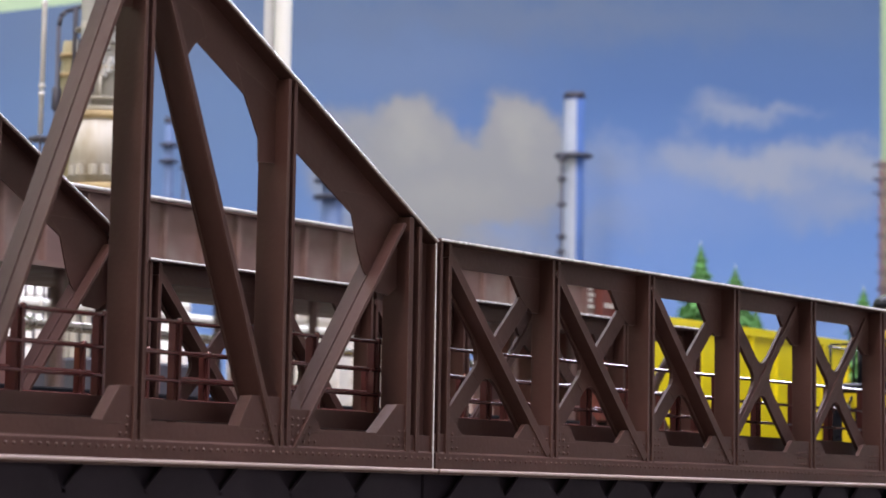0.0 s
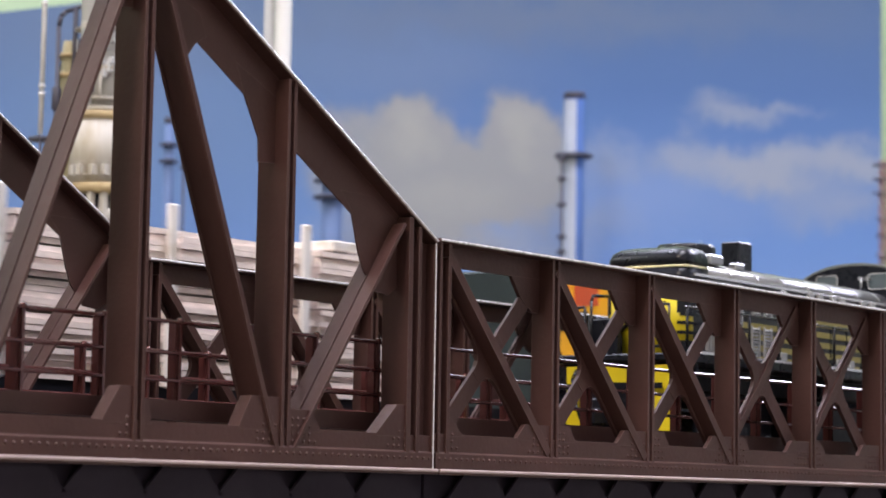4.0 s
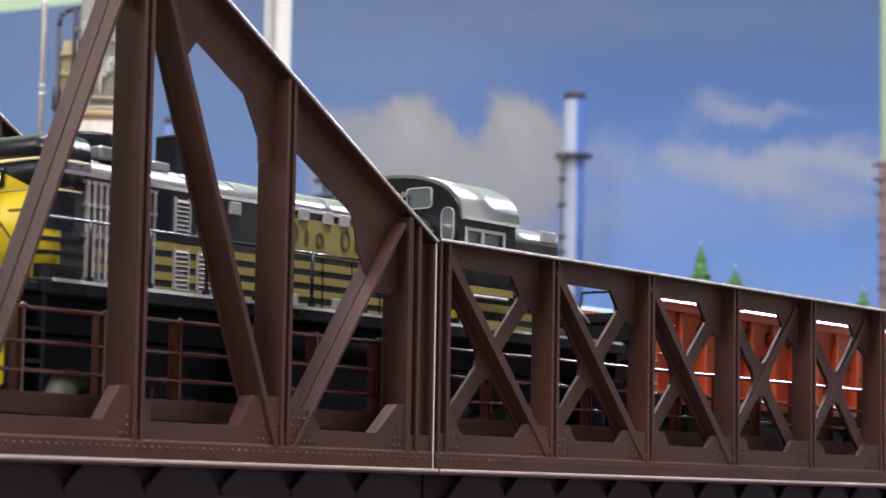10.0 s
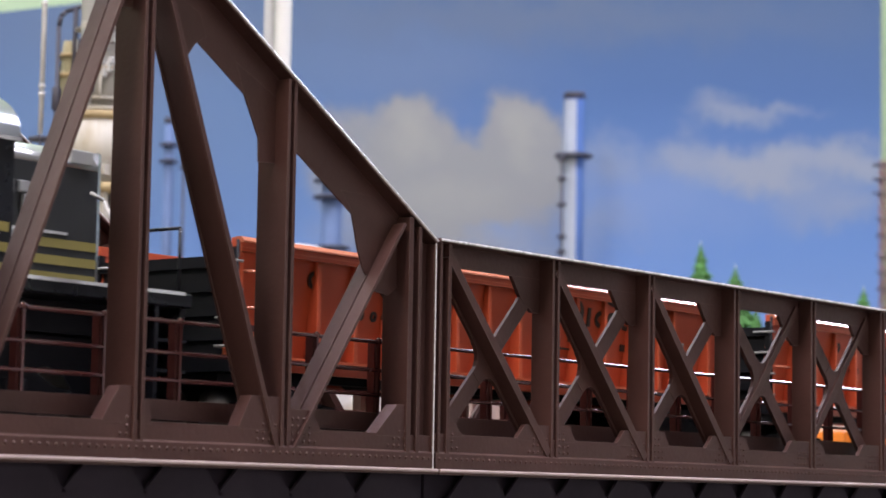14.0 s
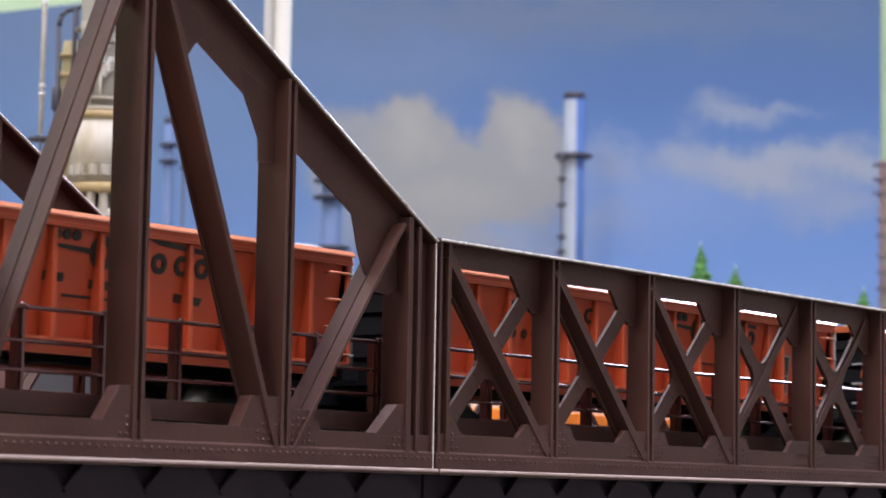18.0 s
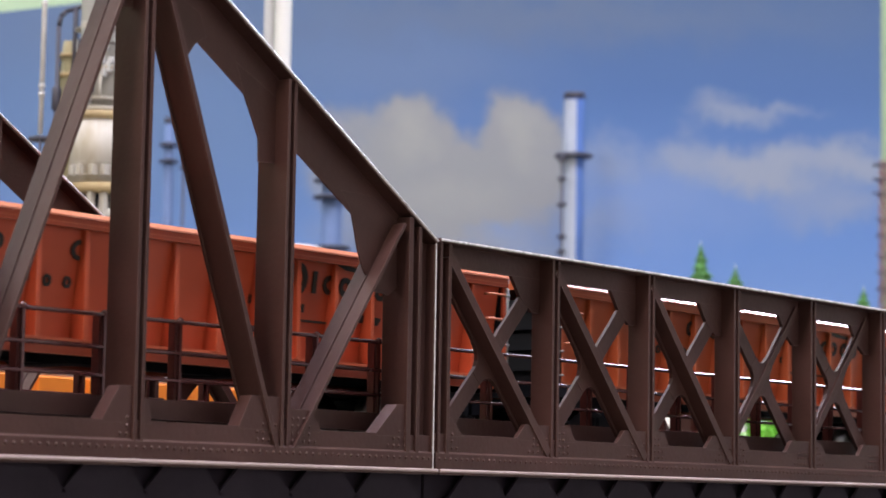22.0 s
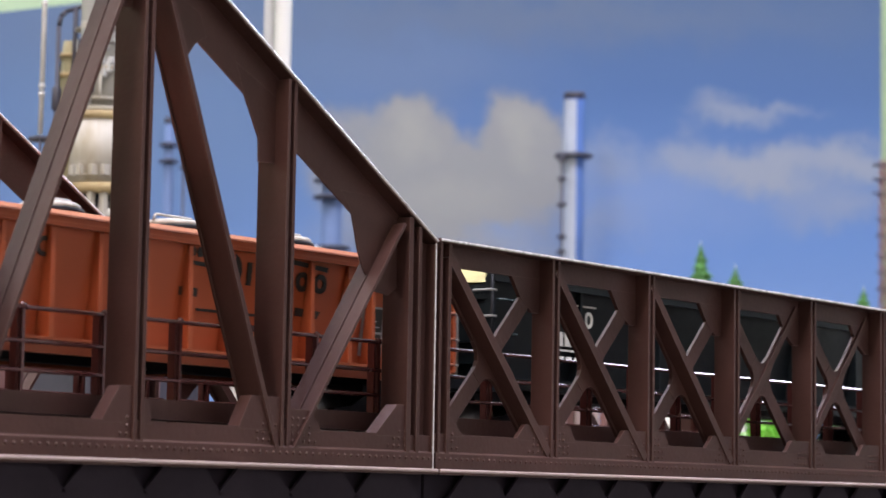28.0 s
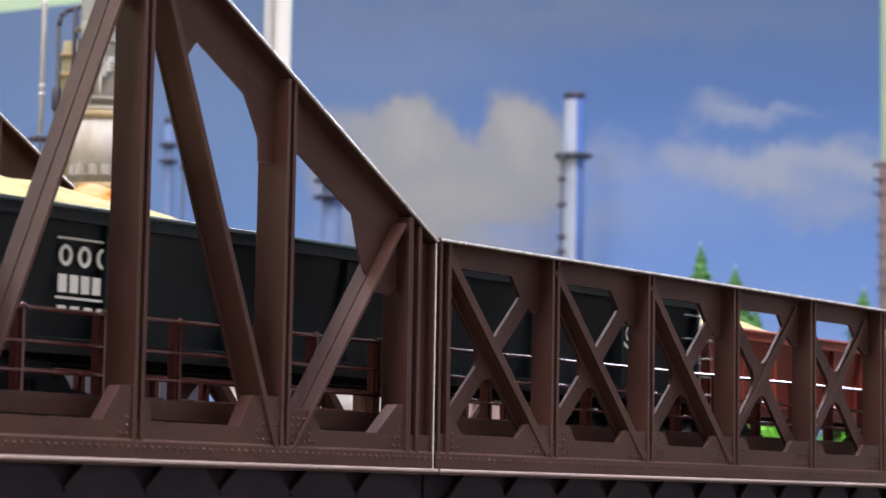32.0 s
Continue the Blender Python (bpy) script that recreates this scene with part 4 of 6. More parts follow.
def heap(car, L, half, top, mat):
    bm = BM()
    nx, ny = 46, 14
    grid = []
    for i in range(nx + 1):
        row = []
        for j in range(ny + 1):
            u, v = i / nx, j / ny
            e = min(1, min(u, 1 - u) * 14) * math.sin(math.pi * v) ** 0.6 * (0.12 + 0.88 * max(0.0, min(1.0, (0.42 - u) * 6)))
            z = top - 2.2 + e * (6.4 + 1.4 * math.sin(u * 13 + 0.6) + 1.4 * noise.noise(Vector((u * 22, v * 7, 3)))) + 0.35 * noise.noise(Vector((u * 120, v * 40, 9)))
            row.append(vert(bm, -L + 1.3 + u * (2 * L - 2.6), -half + 1.9 + v * (2 * half - 3.8), z))
        grid.append(row)
    for i in range(nx):
        for j in range(ny):
            quad(bm, [grid[i][j], grid[i + 1][j], grid[i + 1][j + 1], grid[i][j + 1]], 0, True)
    part("load", bm, M[mat], car, "heaped pale yellow bulk load")


FRONT, BACK = [], []   # cars with their place along each train


def oval(bm, cx, cz, w, h, t, y):
    """A rounded ring standing for a printed letter; filled where t is 0."""
    n = 14
    out = [(cx + w / 2 * math.cos(i * math.tau / n), cz + h / 2 * math.sin(i * math.tau / n)) for i in range(n)]
    if not t:
        prism(bm, out, y, y + 0.25)
        return
    inn = [(cx + (x - cx) * (1 - 2 * t / w), cz + (z - cz) * (1 - 2 * t / h)) for x, z in out]
    for i in range(n):
        j = (i + 1) % n
        prism(bm, [out[i], out[j], inn[j], inn[i]], y, y + 0.25)


def mark_plate(name, bm, mat, car, half, top, sill, label):
    """Printing that leans with the side sheet."""
    lean = math.atan2(2.2, top - sill - 2.6)
    ob = part(name, bm, mat, car, label)
    ob.matrix_basis = Matrix.Translation((0, -(half - 1.0) * MM, (top - 1.0) * MM)) @ Matrix.Rotation(lean, 4, "X") @ Matrix.Translation((0, -0.32 * MM, -(top - 1.0) * MM))


def hopper_marks(car, mat="ltr_black", half=17.0, top=33.6, sill=12.9):
    ink, y = M[mat], 0.0

    def put(name, bm, label):
        mark_plate(name, bm, ink, car, half, top, sill, label)
    for x, w, h in ((-59, 3.4, 3.2), (-46.5, 2.2, 2.4), (-39.5, 3.2, 3.2), (-30.1, 3.4, 3.2), (-20.6, 3.6, 3.2)):
        bm = BM()
        oval(bm, x, 28.2, w, h, 0.75, y)
        put("letter_block", bm, "black letter block")
    for x in (-45.7, -42.1, -39.0, -36.0, -31.9):
        bm = BM()
        oval(bm, x, 23.2, 1.7, 1.9, 0.5, y)
        put("figure_block", bm, "small black figure block")
    bm = BM()
    oval(bm, 20.6, 28.2, 5.0, 5.6, 1.2, y)
    box(bm, 24.4, 25.5, y, y + 0.25, 26.0, 29.8)
    oval(bm, 29.0, 27.7, 3.6, 3.4, 0.9, y)
    oval(bm, 33.2, 27.7, 3.4, 3.4, 0.95, y)
    oval(bm, 38.4, 27.7, 3.4, 3.4, 0.9, y)
    box(bm, 39.6, 40.7, y, y + 0.25, 26.0, 31.2)
    oval(bm, 43.0, 27.7, 3.4, 3.4, 0.9, y)
    prism(bm, [(9.4, 29.0), (19.0, 28.7), (19.0, 27.8), (12.0, 28.3)], y, y + 0.25)
    prism(bm, [(29.4, 31.6), (44.6, 30.6), (44.6, 29.8), (33.0, 30.6)], y, y + 0.25)
    for k in range(3):
        oval(bm, 11.0 + k * 2.0, 30.4, 1.7, 1.7, 0, y)
    put("emblem", bm, "black slanted emblem shapes")
    bm = BM()
    box(bm, 13.4, 30.8, y, y + 0.25, 21.0, 21.45)
    prism(bm, [(37.4, 23.3), (43.8, 23.0), (43.0, 21.7), (37.4, 21.9)], y, y + 0.25)
    for k in range(3):
        box(bm, 18.6 + k * 1.6, 19.7 + k * 1.6, y, y + 0.25, 22.6, 24.0)
        box(bm, 9.0 + k * 1.5, 10.1 + k * 1.5, y, y + 0.25, 23.2, 24.6)
    put("small_print", bm, "small unreadable black bars")
    bm = BM()
    for a, b, c, d in ((55.2, 61.2, 16.2, 16.6), (55.2, 61.2, 20.2, 20.6), (55.2, 61.2, 24.6, 25.0), (55.2, 55.6, 16.6, 24.6), (60.8, 61.2, 16.6, 24.6)):
        box(bm, a, b, y - 0.05, y + 0.25, c, d)
    mark_plate("data_panel_frame", bm, M["vent"], car, half, top, sill, "grey edge round the data panels")
    for z in (16.6, 20.6):
        bm = BM()
        box(bm, 55.6, 60.8, y, y + 0.25, z, z + 3.6 + (z > 18) * 0.4)
        put("data_panel", bm, "black data panel")
        bm = BM()
        for k in range(3):
            box(bm, 56.2, 60.0 - k * 0.8, y - 0.07, y, z + 0.7 + k * 1.0, z + 0.95 + k * 1.0)
        mark_plate("data_bars", bm, M["vent"], car, half, top, sill, "thin grey bars on the data panel")


def green_marks(car, L):
    y = -16.2
    for k in range(4):
        bm = BM()
        oval(bm, -L + 21.3 + k * 3.9, 27.2, 2.7, 3.3, 0.6, y)
        part("letter_block", bm, M["ltr_white"], car, "white letter block")
    for k in range(6):
        bm = BM()
        box(bm, -L + 20.0 + k * 2.35, -L + 21.6 + k * 2.35, y, y + 0.3, 21.6, 24.3)
        part("figure_bar", bm, M["ltr_white"], car, "plain white figure bar")
    bm = BM()
    for z in (29.6, 20.6):
        box(bm, -L + 19.5, -L + 35.5, y, y + 0.3, z, z + 0.35)
    for k in range(6):
        box(bm, -L + 20 + k * 2.7, -L + 21.6 + k * 2.7, y, y + 0.3, 18.9, 19.6)
    tagged(part("small_print", bm, M["ltr_white"], car), kind="stuff")
    bm = BM()
    n = 24
    for r0, r1 in ((2.5, 3.1), (1.2, 1.6)):
        vs = [[vert(bm, L - 26 + r * math.cos(a), yy, 25.5 + r * math.sin(a)) for a in [i * math.tau / n for i in range(n)]] for r in (r0, r1) for yy in (y,)]
        for i in range(n):
            quad(bm, [vs[0][i], vs[0][(i + 1) % n], vs[1][(i + 1) % n], vs[1][i]])
    part("round_emblem", bm, M["ltr_white"], car, "white round emblem shape")
    bm = BM()
    for k in range(4):
        box(bm, -L - 1.6, -L - 1.3, 4 - 4 * k, 6.6 - 4 * k, 30.4, 31.6)
    part("end_bars", bm, M["ltr_white"], car)


def front_train():
    L = 158.5
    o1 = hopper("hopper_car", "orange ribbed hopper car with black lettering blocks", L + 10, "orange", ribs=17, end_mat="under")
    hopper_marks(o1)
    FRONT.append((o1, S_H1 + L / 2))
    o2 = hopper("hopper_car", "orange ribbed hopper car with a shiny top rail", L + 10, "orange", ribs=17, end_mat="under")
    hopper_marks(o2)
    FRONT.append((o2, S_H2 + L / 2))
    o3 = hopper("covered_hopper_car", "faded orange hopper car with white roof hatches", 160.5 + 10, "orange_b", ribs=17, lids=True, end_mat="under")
    hopper_marks(o3)
    FRONT.append((o3, S_H3 + 160.5 / 2))
    d = hopper("hopper_car", "dark green hopper car heaped with pale yellow load", 203.5 + 10, "dkgreen", top=34.6, ribs=8, load="load", sill=13)
    green_marks(d, 101.75)
    bm = BM()
    bmesh.ops.create_icosphere(bm, subdivisions=4, radius=5.0 * MM)
    for v in bm.verts:
        v.co *= 1 + 0.22 * noise.noise(v.co * 330)
        v.co.x *= 1.1
        v.co.y *= 1.3
        v.co.z *= 0.8
    part("load_cover", bm, M["amber_or"], d, "orange heap at the foot of the load", (-58.5, 2, 37.4))
    FRONT.append((d, S_D + 101.75))
    r = hopper("hopper_car", "red-brown hopper car with a pale heaped load", 150, "redbrown", load="load", ribs=11, top=29.4, sill=11.5)
    FRONT.append((r, 1144.4 + 70))


S_H1, S_H2, S_H3, S_D = 412.4, 588.0, 764.6, 936.5


def loco():
    lo = thing("diesel_locomotive", "black and yellow diesel road-switcher locomotive with silver roof", "locomotive")
    W = 10.2
    bm = BM()
    cbox(bm, -76, 83.5, -17.0, 17.0, 21.0, 23.4, 0.3)
    part("walkway", bm, M["black"], lo)
    for s in (-1, 1):
        # bright strip that paints the glint along the walkway edge
        bm = BM()
        box(bm, -74, 81.5, *sorted((s * 17.0, s * 17.25)), 22.95, 23.5)
        part("walkway_edge", bm, M["chrome"], lo, "bright walkway edge with its glint painted in")
    bm = BM()
    box(bm, -70, 80, -9, 9, 16, 21)
    part("frame_beam", bm, M["under"], lo)

    def shell(w, top, shoulder):
        pts = [(-w, 23.4), (-w, shoulder)]
        for i in range(1, 6):
            a = math.pi - i * math.pi / 12
            pts.append((-w + 6 + 6 * math.cos(a), shoulder + (top - 1.2 - shoulder) * math.sin(a)))
        pts += [(0, top)]
        return pts + [(-y, z) for y, z in pts[-2::-1]]
    # long hood: side shell below the shoulder, silver roof above it
    bm = BM()
    box(bm, -66, 27.4, -W, W, 23.4, 41.0)
    part("hood_side", bm, M["hoodgrey"], lo, "dark grey hood side")
    roof = [p for p in shell(W, 45.6, 41.0) if p[1] > 40.9]
    bm = BM()
    prism(bm, roof, -62, 27.4, "x", smooth=True)
    part("hood_roof", bm, M["silver"], lo, "silver rounded hood roof")
    proto = None
    for k in range(7):
        bm = BM()
        if proto is None:
            prism(bm, [(y * 1.025, 41 + (z - 41) * 1.03) for y, z in roof], -0.25, 0.25, "x")
            proto = part("roof_seam", bm, M["silver"], lo, "", (-50 + k * 12, 0, 0))
        else:
            again("roof_seam", proto, lo, (-50 + k * 12, 0, 0))
    bm = BM()
    box(bm, -66, 27.4, -W - 0.35, W + 0.35, 40.6, 41.2)
    part("roof_gutter", bm, M["chrome"], lo, "bright roof gutter")
    # nose with rounded corners: yellow with a peak, black above a thin line, a white band and a domed cap
    NX, NW, NR = -69.8, 10.2, 2.4

    def nose_ring(off=0.0, back=-66.0, k0=0):
        r = NR + off
        half = [(back, -NW - off)] + [(NX + NR - r * math.sin(a), -NW + NR - r * math.cos(a)) for a in [i * math.pi / 12 for i in range(k0, 7)]]
        return half

    def whole(off=0.0, back=-66.0):
        h = nose_ring(off, back)
        return h + [(x, -y) for x, y in h[::-1]]

    def wrap(name, z0, z1, mat, label, back, last):
        """A thin band laid round one nose corner on each side."""
        for s in (-1, 1):
            bm = BM()
            out, inn = nose_ring(0.16, back)[:last], nose_ring(-0.1, back)[:last]
            prism(bm, [(x, -s * y) for x, y in out + inn[::-1]], z0, z1, "z")
            part(name, bm, M[mat], lo, label)

    bm = BM()
    prism(bm, whole(), 23.4, 38.0, "z", smooth=True)
    part("nose", bm, M["yellow"], lo, "yellow locomotive nose")
    bm = BM()
    prism(bm, whole(0.02, -60.0), 38.0, 42.3, "z", smooth=True)
    part("nose_collar", bm, M["black"], lo, "black upper part of the nose")
    bm = BM()
    prism(bm, whole(0.12, -62.0), 37.8, 38.05, "z", smooth=True)
    part("nose_line", bm, M["lemon_pale"], lo, "thin pale line round the nose")
    bm = BM()
    prism(bm, [(-7.8, 38.0), (7.8, 38.0), (0.9, 40.8), (-0.9, 40.8)], NX - 0.14, NX + 0.2, "x")
    part("nose_peak", bm, M["yellow"], lo, "yellow peak on the nose")
    bm = BM()
    prism(bm, whole(0.14, -60.0), 42.3, 42.75, "z", smooth=True)
    part("nose_band", bm, M["lemon_pale"], lo, "pale line under the nose cap")
    bm = BM()
    rings = []
    for z, k in ((42.7, 0.0), (44.6, 0.15), (45.9, 0.9), (46.8, 2.4), (47.2, 4.6)):
        rings.append([vert(bm, x + (k if x < -66.5 else 0), y * (1 - k / 14), z) for x, y in whole(0.0, -60.0)])
    for a, b in zip(rings, rings[1:]):
        n = len(a)
        for i in range(n):
            quad(bm, [a[i], a[(i + 1) % n], b[(i + 1) % n], b[i]], 0, True)
    quad(bm, rings[-1])
    quad(bm, rings[0][::-1])
    part("nose_cap", bm, M["black"], lo, "black domed top of the nose")
    wrap("number_panel", 32.4, 36.9, "black", "black rounded panel on the nose corner", -63.4, 7)
    wrap("number_panel_edge", 31.7, 32.4, "black", "", -64.0, 6)
    wrap("number_panel_edge", 36.9, 37.6, "black", "", -64.0, 6)
    wrap("nose_stripe", 29.9, 30.6, "black", "black corner stripe", -60.6, 7)
    wrap("nose_stripe", 27.8, 28.5, "black", "black corner stripe", -60.6, 7)
    wrap("nose_stripe", 24.3, 26.4, "black", "broad black corner stripe", -60.6, 7)
    bm = BM()
    cbox(bm, NX - 1.0, NX, -1.7, 4.3, 38.5, 41.5, 0.4)
    part("headlight_rim", bm, M["black"], lo)
    for y in (-0.1, 2.7):
        bm = BM()
        lathe(bm, [(1.2, -0.3), (1.2, -1.5), (0.9, -1.75), (0.3, -1.9)], (NX, y, 40.1), "x", 18)
        part("headlight", bm, M["headlight"], lo, "warm lit headlight")
    bm = BM()
    wire(bm, [(NX - 0.6, 6.6, 38.4), (NX - 0.6, 6.5, 34.6), (NX - 0.6, 1.9, 34.3), (NX - 0.6, 1.8, 31.6), (NX - 0.6, 5.7, 28.7), (NX - 0.6, 5.5, 23.6)], 0.5, 6)
    wire(bm, [(NX - 0.6, 6.5, 33.0), (NX - 0.6, 1.9, 32.8)], 0.4, 6)
    part("nose_grab_rail", bm, M["black"], lo, "bent black grab rail")
    bm = BM()
    wire(bm, [(NX - 0.3, 8.6, 36.4), (NX - 5.5, 9.4, 36.2), (NX - 6.3, 9.4, 35.0), (NX - 6.3, 9.4, 23.0)], 0.36, 6)
    wire(bm, [(NX - 7.2, -6.5, 21.6), (NX - 7.2, -6.5, 24.7), (NX - 7.2, -12.8, 24.7), (NX - 7.2, -12.8, 21.6)], 0.34, 6)
    part("platform_rail", bm, M["black"], lo, "black hoop rails of the front platform")
    bm = BM()
    tube(bm, (NX - 0.15, -0.3, 33.5), (NX - 0.15, -7.2, 26.6), 0.16, 6)
    part("nose_cable", bm, M["black"], lo, "thin slanting black cable")
    bm = BM()
    for k in range(4):
        box(bm, NX - 0.1, NX, -5.6 + k * 0.8, -5.0 + k * 0.8, 34.6, 35.0)
    tagged(part("nose_emblem", bm, M["letter_brown"], lo, "small dark emblem bars"), kind="stuff")
    bm = BM()
    cbox(bm, NX - 5.4, NX - 3.4, 3.4, 10.6, 22.8, 31.2, 0.4)
    part("platform_box", bm, M["black"], lo, "black box on the front platform")
    # front platform, yellow pilot and steps
    bm = BM()
    cbox(bm, -83.5, -76, -16.5, 16.5, 21.2, 22.8, 0.3)
    part("front_platform", bm, M["black"], lo)
    bm = BM()
    cbox(bm, -85.5, -83.5, -3.2, 3.2, 8.0, 13.5, 0.4)
    for y in (-8, 8):
        wire(bm, [(-83.6, y, 19.5), (-85.2, y, 17.5), (-85.0, y * 0.9, 12), (-84.2, y * 0.8, 9)], 0.4, 6)
    box(bm, -84.0, -83.5, -13.5, 13.5, 15.4, 16.6)
    part("coupler_box", bm, M["black"], lo, "black coupler box and hoses")
    bm = BM()
    prism(bm, [(-16.3, 20.4), (-16.3, 7.4), (-14.0, 4.8), (9.5, 4.8), (11.2, 6.8), (11.2, 20.4)], -82.6, -81.4, "x")
    part("pilot", bm, M["yellow"], lo, "yellow pilot plate and platform")
    bm = BM()
    prism(bm, [(-6.5, 16.8), (-6.5, 10.0), (-3, 7.2), (4, 7.2), (7.3, 10.0), (7.3, 16.8)], -83.4, -82.6, "x")
    part("coupler_pocket", bm, M["black"], lo, "black panel round the coupler")
    for s in (-1, 1):
        bm = BM()
        for z in (6.4, 11.2, 16.0):
            box(bm, -82, -75.5, *sorted((s * 11.5, s * 16.8)), z - 0.5, z)
        box(bm, -75.5, -74.8, *sorted((s * 11.5, s * 16.8)), 5.6, 21)
        box(bm, -82.2, -81.5, *sorted((s * 11.5, s * 16.8)), 5.6, 20.4)
        part("step_well", bm, M["black"], lo)
        bm = BM()
        for z in (6.4, 11.2, 16.0):
            box(bm, 76, 82.5, *sorted((s * 11.5, s * 16.8)), z - 0.5, z)
        box(bm, 75.3, 76, *sorted((s * 11.5, s * 16.8)), 5.6, 21)
        part("step_well", bm, M["black"], lo)
    bm = BM()
    prism(bm, [(-15.5, 21), (-13.2, 6), (13.2, 6), (15.5, 21)], 82.3, 83.5, "x")
    part("rear_pilot", bm, M["black"], lo)
    bm = BM()
    for y in (-14.5, 14.5):
        wire(bm, [(-82.8, y, 22.8), (-82.8, y, 33), (-82.8, y * 0.45, 33), (-82.8, y * 0.45, 22.8)], 0.3, 6)
        wire(bm, [(82.8, y, 22.8), (82.8, y, 34), (82.8, y * 0.45, 34), (82.8, y * 0.3, 22.8)], 0.3, 6)
    tagged(part("end_railing", bm, M["black"], lo), kind="stuff")
    # fan and exhaust stack
    bm = BM()
    lathe(bm, [(6.6, 45.0), (6.6, 48.2), (6.2, 48.8), (5.7, 48.8), (5.7, 47.4), (1.0, 47.2)], (-52.5, 0, 0), "z", 28)
    part("roof_fan", bm, M["black"], lo, "round radiator fan housing")
    bm = BM()
    cbox(bm, -33.2, -27.0, -2.4, 2.4, 44.5, 51.6, 0.3)
    part("exhaust_box", bm, M["black"], lo, "tall black exhaust box")
    bm = BM()
    cbox(bm, -57, -51, -9, -6.2, 44.0, 46.2, 0.4)
    part("roof_box", bm, M["silver"], lo)
    bm = BM()
    cbox(bm, -44, -40, -8, -6, 43.8, 45.4, 0.3)
    part("roof_box", bm, M["silver"], lo)
    # radiator grille of upright bars
    proto = None
    for s in (-1, 1):
        for k in range(12):
            x = -61.0 + k * 1.34
            if proto is None:
                bm = BM()
                box(bm, -0.15, 0.15, -0.45, 0.3, 24.6, 39.8)
                proto = part("grille_bar", bm, M["chrome"], lo, "silver radiator bar", (x, s * (W + 0.35), 0))
            else:
                again("grille_bar", proto, lo, (x, s * (W + 0.35), 0), "silver radiator bar")
        for z in (24.4, 31.4, 36.2, 39.8):
            bm = BM()
            box(bm, -61.8, -45.6, *sorted((s * W, s * (W + 0.6))), z - 0.25, z + 0.25)
            part("grille_rail", bm, M["silver"], lo)
    for s in (-1, 1):
        bm = BM()
        cbox(bm, -45.2, -42.2, *sorted((s * W, s * (W + 0.3))), 33.2, 40.2, 0.1)
        part("side_door", bm, M["black"], lo, "plain black hood door")
    # gold stripes along the sides
    for s in (-1, 1):
        for k, z in enumerate((24.2, 26.6, 29.0, 31.4)):
            bm = BM()
            box(bm, -60.5, 27.3, *sorted((s * W, s * (W + 0.15))), z - 0.65, z + 0.65)
            part("side_stripe", bm, M["stripe"], lo, "dull gold stripe")
        bm = BM()
        box(bm, -19, 24, *sorted((s * W, s * (W + 0.2))), 33.2, 39.4)
        part("name_board", bm, M["stripe"], lo, "dull gold letterboard")
        if s < 0:
            for k, (w, h) in enumerate(((2.4, 4.0), (1.0, 3.0), (2.2, 2.8), (0, 0), (2.6, 4.0), (2.0, 2.8), (2.2, 2.8), (2.2, 2.8), (2.2, 4.0), (2.2, 2.8))):
                if w:
                    bm = BM()
                    oval(bm, -12 + k * 3.5, 34.6 + h / 2, w, h, 0.55 if w > 1.5 else 0, -W - 0.45)
                    part("letter_block", bm, M["letter_brown"], lo, "dark plain letter block")
        # louvred doors
        for x in (-39.5, -34.0):
            for z0, z1 in ((33.5, 39.6), (24.6, 31.4)):
                bm = BM()
                for k in range(int((z1 - z0) / 0.75)):
                    z = z0 + k * 0.75
                    prism(bm, [(s * W, z), (s * (W + 0.55), z), (s * W, z + 0.6)], x - 1.4, x + 1.4, "x")
                box(bm, x - 1.8, x - 1.45, *sorted((s * W, s * (W + 0.5))), z0, z1)
                box(bm, x + 1.45, x + 1.8, *sorted((s * W, s * (W + 0.5))), z0, z1)
                part("louvre", bm, M["vent"], lo, "light louvred vent")
        for x, z in ((-27, 39.4), (-14, 40.2), (-9.5, 40.2), (-3, 40.2), (1.5, 40.2), (12, 40.2), (17, 40.2)):
            bm = BM()
            cbox(bm, x - 1.3, x + 1.3, *sorted((s * (W - 0.1), s * (W + 0.7))), z - 1.3, z + 0.9, 0.15)
            part("vent_box", bm, M["vent"], lo)
        for x in (-27, -12, 0, 6, 16):
            bm = BM()
            cbox(bm, x - 1.3, x + 1.3, *sorted((s * (W + 0.1), s * (W + 0.7))), 23.7, 26.2, 0.15)
            part("vent_box", bm, M["vent"], lo)
        for x in range(-28, 25, 8):
            bm = BM()
            box(bm, x, x + 0.25, *sorted((s * W, s * (W + 0.3))), 23.6, 33.0)
            part("door_seam", bm, M["black"], lo)
    # cab
    cab_prof = [(-16.3, 23.4), (-16.3, 43.4)] + [(-16.3 * math.cos(a), 43.4 + 8.0 * math.sin(a) ** 0.82) for a in [i * math.pi / 16 for i in range(1, 16)]] + [(16.3, 43.4), (16.3, 23.4)]
    bm = BM()
    prism(bm, cab_prof, 27.4, 28.2, "x")
    prism(bm, cab_prof, 44.6, 45.4, "x")
    part("cab_end", bm, M["black"], lo, "black arched cab end wall")
    for s in (-1, 1):
        bm = BM()
        y = sorted((s * 16.3, s * 15.5))
        box(bm, 28.2, 44.6, *y, 23.4, 34.6)
        box(bm, 28.2, 44.6, *y, 41.2, 43.4)
        box(bm, 28.2, 30.0, *y, 34.6, 41.2)
        box(bm, 41.4, 44.6, *y, 34.6, 41.2)
        part("cab_side", bm, M["black"], lo, "glossy black cab side")
        bm = BM()
        yy = sorted((s * 16.55, s * 16.2))
